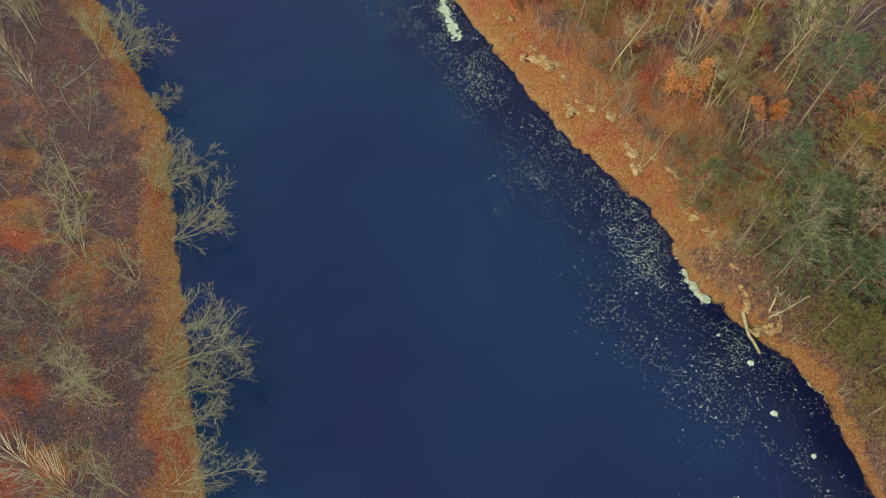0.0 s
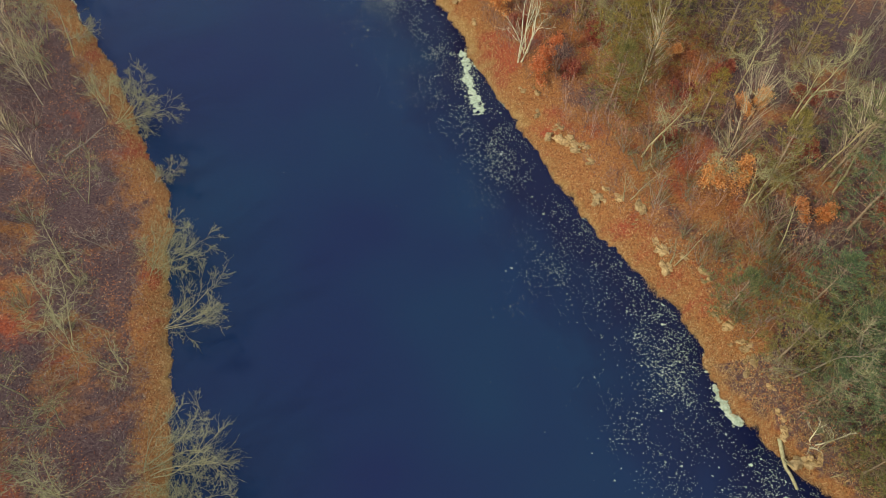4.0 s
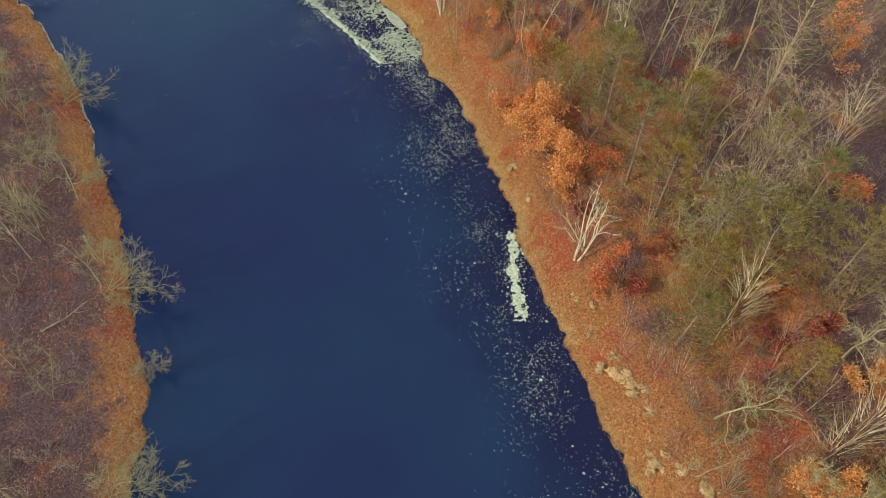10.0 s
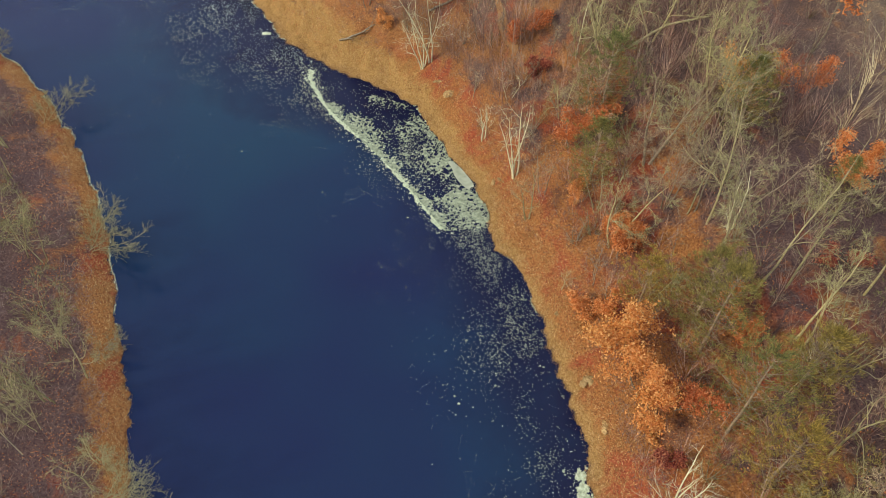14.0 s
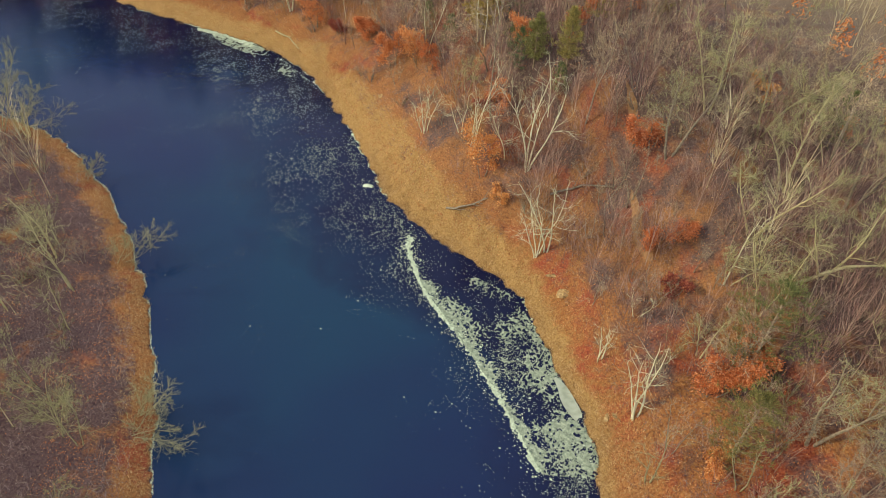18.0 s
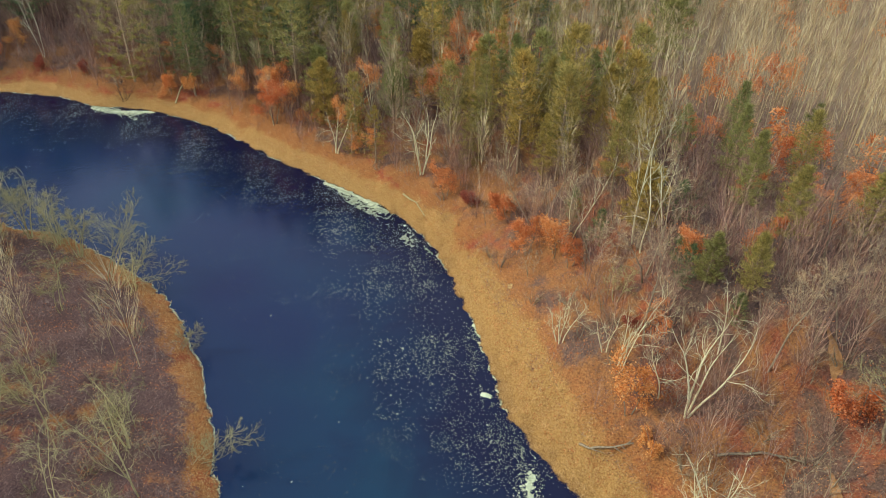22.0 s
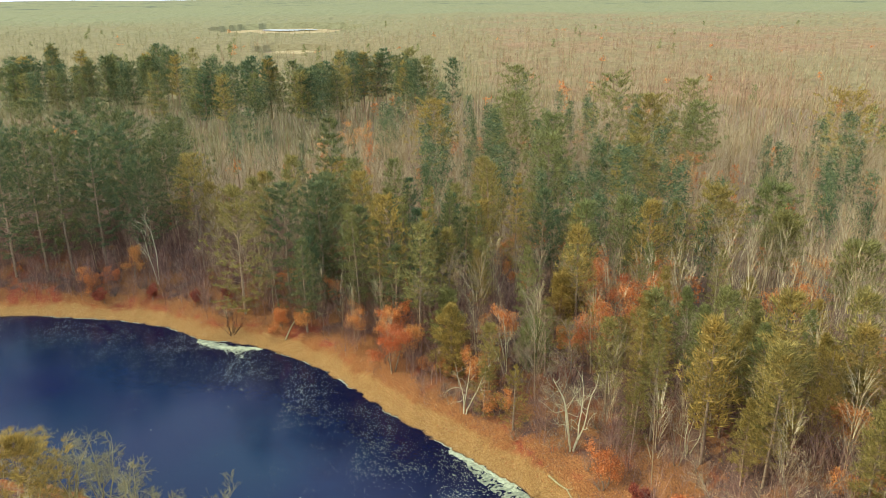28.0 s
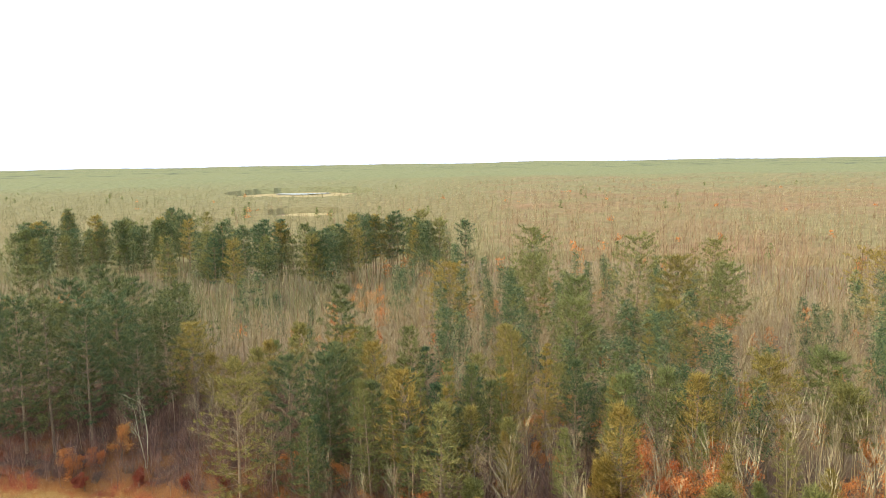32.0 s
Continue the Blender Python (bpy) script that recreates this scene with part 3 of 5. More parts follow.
NEAR_BEND = [(-23.1, 84.7, 9.2, 7, .32), (-22.9, 87.9, 5.4, 1, .2), (-25, 84.8, 5, 1, .2), (-28.3, 85.7, 8.5, 2, .2), (-29.7, 86.6, 4, 2, .3), (-33.5, 87.3, 4.3, 2, .25),
             (-37.5, 95.7, 8.5, 2, .12), (-30.9, 93.4, 9, 1, .1), (-30.1, 94.6, 6, 1, .1), (-19.8, 79.4, 6.5, 4, .42), (-19.2, 79.6, 8, 2, .22), (-7.1, 78.1, 6, 1, .2),
             (-11.4, 75.5, 3, 2, .4), (-26.6, 104.8, 4.2, 2, .25), (-33.2, 87, 4.6, 2, .2), (-28.4, 86.3, 5, 3, .3)]
FAR_BEND = [(-58.1, 102.1, 9.2, 6, .38), (-32, 94.6, 11, 1, .1), (-31, 95.3, 6, 1, .1), (-43.1, 131.5, 9, 2, .3), (-69.6, 101.2, 6.7, 3, .2), (-139.2, 97.3, 7, 2, .5),
            (-120.4, 94.9, 11, 2, .15), (-69.4, 107, 6.8, 3, .25), (-48.7, 107.4, 9, 2, .15), (-66.2, 126, 7.5, 3, .3), (-49.1, 104.6, 4.6, 3, .3), (-38.1, 104.9, 7, 1, .1)]
FULL_CROWNS = [(-1.5, 63.8, 6.6, 4, .3), (-.5, 69.7, 8.6, 4, .45), (-13.2, 85.5, 8, 3, .4), (-9.7, 97.9, 8, 3, .45), (-7.1, 73.8, 4.4, 4, .35), (1.4, 60.1, 3.8, 2, .3),
               (10, 49.1, 3.5, 3, .4), (-31, 90.5, 3.8, 3, .45), (-5.5, 86, 7.5, 3, .45), (-2, 80, 7, 3, .4), (3, 75, 7.5, 3, .4), (-8, 90.5, 7, 3, .4),
               (1.9, 71.8, 8.4, 2, .4), (3, 66.1, 8.8, 1, .3), (4.8, 63.6, 9.2, 1, .3), (7.2, 62.2, 8.2, 2, .3), (9.1, 58, 7.4, 1, .3), (-6.5, 80.9, 7.6, 3, .4),
               (-11.9, 90.3, 7.2, 3, .4), (-3.1, 90.4, 6.2, 2, .4), (-5.2, 93.5, 6.6, 3, .4), (-1.2, 87.2, 8.8, 3, .4), (-4.8, 76.3, 6.4, 2, .4), (1.3, 86.4, 6, 2, .4),
               (-6.9, 78.1, 5.4, 2, .4), (2.4, 81.2, 6.2, 2, .4), (22.5, 35, 7.4, 1, .2), (21.3, 38.8, 7.2, 2, .2), (18.2, 41.2, 6.4, 1, .2),
               (18.5, 33.7, 5.4, 2, .3), (15.9, 34.8, 5.2, 1, .3), (12.3, 37.7, 6.8, 1, .3), (19.8, 22.5, 9, 1, .2), (10.9, 46.5, 8.5, 1, .2)]
LEFT_BANK = [(-23.6, 26.4, 6, 1, .2), (-23.1, 22.8, 7, 1, .2), (-18.8, 20.5, 3.8, 4, .9), (-18.2, 12.8, 7.8, 2, .15), (-19.8, 13.2, 4.5, 4, .4), (-26.7, 41.7, 3.6, 3, .4),
             (-26.2, 40.2, 4.6, 1, .2), (-30.7, 46.1, 6, 1, .2), (-31.4, 44, 5.6, 2, .2), (-32, 43.9, 6.3, 1, .3), (-48.7, 61.7, 8, 2, .25), (-50.6, 57.9, 8.2, 2, .2),
             (-61.2, 59.3, 4.6, 4, .35), (-58.8, 61.7, 4.2, 2, .25), (-62, 58.3, 4, 3, .4), (-67.6, 73.8, 4.2, 3, .4), (-52.6, 63.5, 6.5, 3, .4), (-82, 72.2, 7.5, 4, .35),
             (-79, 73.3, 7, 4, .35), (-85.5, 71, 8, 4, .4), (-88, 69, 8, 3, .4), (-75.5, 73.4, 6.5, 4, .35)]
# leaning out over the water: x, y, height, lean
OVER_WATER = [(-16.9, 24, 5.0, 1.7, .15), (-15.3, 15.4, 6.2, .85, .3), (-15.1, 15, 5.6, 1.1, -.2), (-14.7, 13.4, 4.5, 1.4, .1), (-14.2, 11.6, 4, 1.4, 0), (-13.4, 8.4, 4.5, 1.2, .2),
              (-24.8, 39.9, 4.8, 1.1, .4), (-24.6, 40.3, 4.4, 1.7, -.3), (-18.6, 27.5, 4.6, .8, .5), (-18.7, 28.3, 3.6, 1.2, 0), (-36.1, 55.2, 4.8, 1.3, .2), (-36.8, 56.4, 3.6, .8, .6),
              (-30.7, 48.5, 2.2, 1.2, .2), (-47.7, 65.8, 3.8, .8, .6), (-57.5, 71.8, 2.6, .6, .8), (-68, 73.4, 5.2, .5, 1.0), (-69.2, 73.2, 6.4, -.1, .5), (-20.6, 35, 2.6, 1.1, .2)]

n = 0
for rows, group, twig_, bark_ in ((NEAR_LOW, "dead white trees on the wooded bank", 0.2, WHITE), (NEAR_MID, "dead white trees on the wooded bank", 0.2, WHITE),
                                (NEAR_BEND, "white birches on the slope", 0.24, WHITE), (FAR_BEND, "white birches on the slope", 0.4, WHITE),
                                (FULL_CROWNS, "full-crowned bare trees", 1.5, PALE), (LEFT_BANK, "bare trees on the low bank", 0.9, PALE)):
    for x, y, h, stems, spread in rows:
        n += 1
        mat = bark_
        kind = "many-stemmed" if stems > 3 else "forked" if stems > 1 else "single-stemmed"
        size = "tall" if h > 7 else "small" if h < 4 else "slender"
        low_bank = rows is LEFT_BANK
        if low_bank and x > -45:
            mat = OLIVE_BARK
        if rows is FULL_CROWNS and h > 7.8:
            mat = GREY
        if stems < 3 and rows in (NEAR_LOW, NEAR_MID):
            mat, h = OLIVE_BARK, 1.2 * h
        leafless("bare_tree", f"{size} {kind} bare tree with pale bark on the " + ("low bank" if low_bank else "wooded slope"), group,
                 x, y, h, min(stems, 2 if rows is FULL_CROWNS else 4), (0.6 if bark_ is WHITE else 0.8) * spread, mat, 100 + n, twiggy=1.8 if low_bank and x < -70 else twig_, limbs=(5 if stems > 2 else 7) if bark_ is WHITE else 6 if stems > 3 else 9, curve=0.085 if stems > 1 else 0.07, thick=1.3 if stems > 2 else 0.6 if h > 8 else 0.9, gnarl=0.40 if rows in (FULL_CROWNS, LEFT_BANK) else 0.28, lift=0.0 if rows in (FULL_CROWNS, LEFT_BANK) else 0.06, spray=OLIVE_TWIG if low_bank else OLIVE_TWIG if rows is FULL_CROWNS else PALE_TWIG)
for x, y, h, lx, ly in OVER_WATER:
    n += 1
    leafless("leaning_tree", "grey bare tree leaning out over the river", "trees leaning over the water", x - 0.75, y - 0.3, 1.25 * h, 3, 0.4, GREY if h < 3 else OLIVE_BARK, 100 + n,
             (lx, ly), 1.0, 9, 0.6, 0.12, 0.03, OLIVE_TWIG, 0.20, 0.09)

# ---- pines, kind by kind: x, y, height, width of the crown ----
BROAD = [(-104.6, 98.8, 16.5, 6.2), (-76.7, 106.3, 7.7, 3.6), (-74.2, 104.3, 7.9, 3.6), (-67.6, 108.7, 5, 3), (-66.9, 108.4, 5.2, 3.2), (-60.6, 113, 4.7, 2.8), (-83.5, 67.5, 8.5, 6),
         (-110.8, 118.8, 11.9, 6.4), (-102.9, 121.8, 8.9, 4.8), (-31.9, 95.6, 5.2, 3), (-109, 121, 10, 5), (-69.1, 115.8, 6.5, 2.8)]
DARK_BROAD = [(-101.5, 103.5, 15.6, 6.4), (-97.5, 106, 15.6, 6.4), (-99.5, 108, 14, 6), (-107.1, 115.3, 18.5, 5.2), (-22.8, 89.2, 2.4, 1.5), (-26.7, 90.7, 3.4, 1.8), (-27.9, 92.4, 2.6, 1.6), (-29.7, 96.6, 3.6, 2.6), (-38.5, 97.8, 3.4, 1.8), (-35.1, 95.5, 3, 1.7), (-33.1, 100.2, 2.6, 1.8), (-104, 112, 12, 5)]
SLIM = [(-89.5, 105.1, 15.2, 4.2), (-92, 106.2, 14.8, 3.8), (-87.6, 106.6, 14, 3.6), (-91, 108.6, 14.5, 4), (-86.8, 109.5, 14.2, 3.4), (-84.8, 111.4, 15.1, 4), (-83, 110, 13, 3.4), (-86.1, 116.5, 13.4, 4.2),
        (-84.4, 121.5, 17, 4.4), (-88, 114.5, 14, 3.8), (-82, 117, 14.5, 4), (-80, 122, 15, 4.2), (-77.6, 112.6, 8.1, 3.2), (-70.6, 111.8, 10.7, 4), (-70.1, 119.4, 10.6, 3.8), (-67, 135.8, 10.8, 4.2),
        (-78.4, 142.2, 15.3, 5.4), (-73, 124, 12, 4), (-76, 129, 14, 4.6), (-52.6, 105.2, 10.5, 3.6), (-48.8, 105.9, 10.6, 3.8), (-42.6, 102, 10.4, 3.8), (-51.1, 118.9, 8.8, 3.6), (-45.1, 117.2, 8.1, 3.4),
        (-54.9, 106.2, 10.9, 3.6), (-53.1, 107.2, 9.6, 3.4), (-50.5, 108.5, 9.5, 3.4), (-44.2, 102.5, 7.1, 3.2), (-43.2, 103.4, 6, 3), (-47.9, 118.6, 6.4, 3.4), (-39.6, 108.7, 6.4, 3), (-56.5, 110, 9.4, 3.6),
        (-58, 116, 10, 4), (-47, 111, 8.6, 3.4), (-40.5, 105, 7, 3.2), (-62.5, 122, 10, 4), (-56, 124, 9.6, 4), (-45.5, 107.5, 9, 3.4), (-38, 112, 6.6, 3.2), (-54, 113.5, 9, 3.6), (-49, 113.8, 8.4, 3.4), (-42.5, 111, 7.5, 3.2), (-47.6, 107.8, 9, 3.4), (-44.5, 114.5, 8, 3.4), (-36.4, 103.2, 6, 3.2), (-33.8, 107, 5.6, 3.2), (-26, 99, 7.5, 2.6), (-22.5, 96, 6.5, 2.6), (-28.5, 103.5, 7.5, 2.8), (-18.5, 101, 6.5, 2.8), (-24.5, 108, 7.4, 3), (-31, 112, 8, 3), (-36, 99, 8.5, 2.6), (-34.8, 101, 9, 2.8), (-25.4, 90.4, 4.6, 2.4), (-22.7, 90.2, 5, 2.6)]
ROUND = [(-84.3, 134.1, 17.4, 7), (-113.1, 164.4, 22.5, 9.5), (-88.5, 155.4, 22.5, 10), (-84.5, 160.5, 19, 8), (-89.3, 182.6, 19.7, 9), (-84, 178, 16, 7.5), (-61.5, 134.8, 13, 6.4), (-59.4, 147.2, 12, 6.4), (-46.4, 135.9, 10.2, 5),
         (-66.1, 199.5, 17, 12), (-119.1, 147.7, 16.5, 9), (-56, 141, 10, 5), (-94, 149, 17, 7), (-80, 150, 15, 6.5), (-109, 158, 18, 7.5), (-137.3, 82.5, 20, 7), (-135, 85.9, 20, 7), (-132.5, 88.4, 20, 7), (-129.9, 92.1, 19, 7),
         (-141.1, 86.3, 17, 7), (-138.6, 93.4, 16, 7), (-131.4, 97, 18, 7.5), (-128.7, 101.9, 16.3, 7), (-144, 80, 18, 7), (-150, 92, 20, 7.5), (-142, 103, 18, 7.5), (-145, 96, 18, 7.5), (-148, 86, 19, 7.5),
         (-136, 108, 17, 7), (-126, 97, 14, 6), (-123, 103, 14, 6), (-153, 102, 19, 8), (-138, 99, 19, 7.5), (-133, 104, 17, 7)]
SOFT = [(6.5, 52.6, 8.5, 6), (4, 58.8, 7, 5), (8.4, 50, 7, 5), (11.1, 46.6, 8, 6), (13, 44.8, 8.5, 6), (10.8, 44.2, 7, 5), (15.1, 60.4, 10, 6), (10.1, 41.6, 6, 4.5), (-4.3, 73.5, 7.5, 5.5),
        (-3.9, 68.3, 6, 4), (4.6, 57.1, 8, 6), (.8, 59.6, 5, 3.6), (4.9, 74.1, 6, 4), (16.9, 26.9, 4.5, 3.4), (19, 23.4, 5.5, 4.5), (20.9, 21, 6, 4.5), (21.6, 23, 6.5, 5), (23, 34.5, 7.5, 5.5),
        (20.6, 26.1, 6.5, 5), (23.7, 31.2, 7.5, 5.5), (22.8, 17.4, 4.4, 3.6), (24.6, 19.6, 6.4, 5), (26, 23, 7, 5.5), (27, 27, 7.5, 5.5), (25.2, 15, 5, 4), (27.4, 18, 6.5, 5),
        (24, 26.4, 7, 5), (28, 14, 6.5, 5), (15.4, 48, 7.5, 5.5), (17.5, 45, 7.5, 5.5), (13.5, 51, 7, 5), (29.5, 23, 7.5, 5.5), (27.5, 32, 7.5, 5.5), (9.3, 55, 6.5, 4.5), (26.2, 11.5, 4.6, 4), (24.6, 12.6, 4.4, 4), (26.6, 8.6, 5, 4.5), (28.6, 11, 6, 5), (29, 6.6, 6, 5), (23.6, 20, 5, 4), (30, 19, 7, 5), (24, 16.4, 4.4, 3.6), (27.2, 5, 5, 4.5), (23.2, 23.4, 5, 4)]
KINDS = ((BROAD, "broad olive-green pine with branches to the ground", 0.05, 17, 22, 0.46, 0.060, NEEDLE, 0.65),
         (DARK_BROAD, "dark blue-green conifer with branches to the ground", 0.05, 17, 22, 0.46, 0.062, DARK_NEEDLE, 0.6),
         (SLIM, "slim olive pine with a bare lower trunk", 0.24, 20, 12, 0.30, 0.038, NEEDLE, 0.95),
         (ROUND, "tall round-topped pine with a bare lower trunk", 0.36, 17, 18, 0.50, 0.070, DARK_NEEDLE, 0.42),
         (SOFT, "soft olive-brown pine crown on the steep bank", 0.14, 14, 15, 0.27, 0.030, SOFT_NEEDLE, 0.7))
n = 0
for rows, label, low, layers, dense, tuft, blade, mat, shape in KINDS:
    made = {}
    for x, y, h, across in rows:
        n += 1
        key = round(2 * math.log2(h)), round(7 * across / h), n % 3, x > -125, y < 36
        if key not in made:
            # needles painted darker where the near-end and far-left pines stand in shade
            w, c = pine_tree(500 + n, h, 0.18 if x < -125 else low, (0.58 if rows is SLIM else 0.98 if h > 8 and rows in (BROAD, DARK_BROAD) else 0.75) * across / h, 9 if h < 4 else layers, 7 if h < 4 else dense, 0.0, tuft * (0.55 if h < 4 else 0.75 if h < 6 else 1.0), blade * (0.6 if h < 4 else 1.0), NEEDLE if rows is ROUND and x > -125 else DARK_NEEDLE if rows is SOFT and y < 36 and n % 3 else mat, 1.2 if h < 4 else shape)
            made[key] = h, w.mesh("trunk", PINE_BARK), c
        h0, trunk_, crown_ = made[key]
        t = thing("pine_tree", label, "pine", "pines by the river", [("trunk", trunk_), ("crown", crown_)])
        t.matrix_basis = pose(x, y, up_at(x, y), 0, 0, 67 * n) @ Matrix.Scale(h / h0, 4)

# ---- oaks that keep their rusty leaves: x, y, height ----
OAKS = [(-61.5, 110.8, 6.5), (-63.5, 113.5, 6), (-60, 116.5, 7.5), (-63, 120, 7), (-82.5, 104.2, 5.6), (-124.3, 93.5, 4.5), (-50.5, 130.5, 6), (-80, 160, 9), (-150, 155, 10), (-70.5, 105, 3.4), (-60.2, 122.5, 5), (-88.5, 103.4, 4.6), (-127.5, 88, 3.6), (-126, 89, 3),
        (-.6, 57, 5.4), (1.9, 54, 4.8), (3.4, 53.4, 3.8), (-5.8, 71.3, 4), (-1.5, 64.4, 2.6), (9, 78.3, 3.8), (12.5, 71.8, 3), (-11.3, 80.3, 3), (-21, 103.4, 4), (-40.9, 94.9, 3.6),
        (-37.4, 127.5, 7.5), (-35.4, 130.5, 7), (-33.3, 138, 6), (-42, 121, 3.4), (-95.5, 101.4, 3.2), (-84, 104.8, 5), (-88, 178, 9), (-60, 117, 4), (-80.4, 101.8, 6.6), (-69.4, 124.4, 6.6), (-98.6, 99.9, 3.4), (-125.4, 90.6, 2.8), (-65.8, 119.4, 7.2), (-64.1, 127.2, 6.5),
        (-82, 167.6, 9.6), (-51.9, 139.5, 6.6), (-66.4, 102.1, 3.5), (16.9, 34.6, 3.4), (26.7, 31.6, 2.6), (-2.2, 59, 3.2), (-46, 99, 3), (-35, 112, 5), (-29, 116, 5.5), (-25, 110, 5)]
for k, (x, y, h) in enumerate(OAKS):
    t = thing("oak_tree", "small oak with rust-orange leaves still on its branches", "oak", "rusty oaks", oak_parts(900 + k, h, 13 if y < 100 else 9))
    t.matrix_basis = pose(x, y, up_at(x, y))

CRIMSON = leafy("crimson_leaves", ((0.0, (0.20, 0.04, 0.03)), (0.5, (0.36, 0.095, 0.05)), (1.0, (0.54, 0.21, 0.09))), None, 0.8, 0.3)
for k, (x, y, h) in enumerate([(21.5, 36, 2), (17, 42.5, 1.8), (14.8, 42, 1.6), (25.5, 31, 2.2), (9.5, 47.5, 2), (7.6, 45.2, 1.8), (3.6, 50.6, 1.6), (22.4, 40.5, 2), (13.6, 38.4, 1.5), (-1.6, 66.5, 1.6), (11.5, 64, 2), (-9.8, 77.2, 1.8),
                               (-28.5, 88.5, 1.6), (-50, 99.5, 1.8), (-112, 96, 2.2), (-118, 93, 2.4), (-109, 98.5, 2.2), (-123, 88.5, 2.2)]):
    t = thing("shrub", "low shrub with dark red leaves on the slope", "shrub", "red shrubs", oak_parts(960 + k, h, 9, 1.0, CRIMSON))
    t.matrix_basis = pose(x, y, up_at(x, y))

# ---- the woods between: patterns and their copies ----
rng = random.Random(11)
bare_pats, pine_pats, oak_pats, bush_pats = [], [], [], []
for s in range(7):
    w, c = bare_tree(60 + s, (6, 7, 8, 9, 7, 8, 6)[s], (3, 1, 2, 1, 3, 1, 2)[s], 0.3, 1.3, (0, 0), 9, 0.75, 0.02, sides=4, gnarl=0.36, curve=0.09)
    bare_pats.append(thing("bare_tree", "leafless grey tree in the brown autumn woods", "tree", "bare trees of the woods",
                           [("trunk", w.mesh("trunk", GREY)), ("crown", c.mesh("crown", TWIG))]))
for s in range(6):
    w, c = pine_tree(80 + s, (6, 7, 11, 13, 12, 6)[s], (.1, .12, .30, .40, .25, .1)[s], (.40, .38, .22, .20, .23, .40)[s], 11 if s in (0, 1, 5) else 14, 11 if s in (0, 1, 5) else 7, 0.0, 0.26 if s in (0, 1, 5) else 0.5, 0.032 if s in (0, 1, 5) else 0.075,
                     DARK_NEEDLE if s == 4 else SOFT_NEEDLE if s in (0, 1, 5) else NEEDLE, (1.0, 1.0, 0.6, 0.45, 0.7, 1.0)[s])
    pine_pats.append(thing("pine_tree", "green pine among bare autumn trees", "pine", "pines of the woods", [("trunk", w.mesh("trunk", PINE_BARK)), ("crown", c)]))
for s in range(3):
    oak_pats.append(thing("oak_tree", "low oak with rust-red leaves in the woods", "oak", "oaks of the woods", oak_parts(95 + s, (2.2, 3, 4)[s], 9)))
low_pats = []
for s in range(4):
    w, c = bare_tree(150 + s, (6, 5, 7, 5.5)[s], (2, 3, 1, 2)[s], 0.35, 1.0, (0, 0), 9, 0.7, 0.02, sides=4, gnarl=0.36, curve=0.09)
    low_pats.append(thing("bare_tree", "leafless lichen-grey tree on the low bank", "tree", "bare trees of the low bank", [("trunk", w.mesh("trunk", OLIVE_BARK)), ("crown", c.mesh("crown", OLIVE_TWIG if s % 2 else MOSS_TWIG))]))
low_bushes = [thing("bush", "dark twiggy bush of the low bank", "bush", "bushes of the low bank", bush_parts(54 + s, (1.6, 2.2, 1.3)[s], (MOSS_TWIG, BRUSH, MOSS_TWIG)[s])) for s in range(3)]
sapling_pats = []
for s in range(4):
    w, c = bare_tree(120 + s, (3, 3.6, 4.4, 2.6)[s], (2, 1, 2, 3)[s], 0.35, 0.5, (0, 0), 5, 0.9, sides=3)
    sapling_pats.append(thing("sapling", "thin bare sapling with pale twigs", "sapling", "saplings of the woods", [("trunk", w.mesh("trunk", GREY)), ("crown", c.mesh("crown", TWIG))]))
olive_pats = [thing("shrub", "loose olive-green shrub with bare twigs", "shrub", "olive shrubs of the steep bank", bush_parts(44 + s, (2.4, 3.0, 2.0)[s], MOSS_TWIG)) for s in range(3)]
for s in range(4):
    bush_pats.append(thing("bush", "bare twiggy reddish-brown bush", "bush", "bare bushes", bush_parts(30 + s, (1.2, 1.7, 2.2, 1.5)[s], TWIG if s % 2 else BRUSH)))

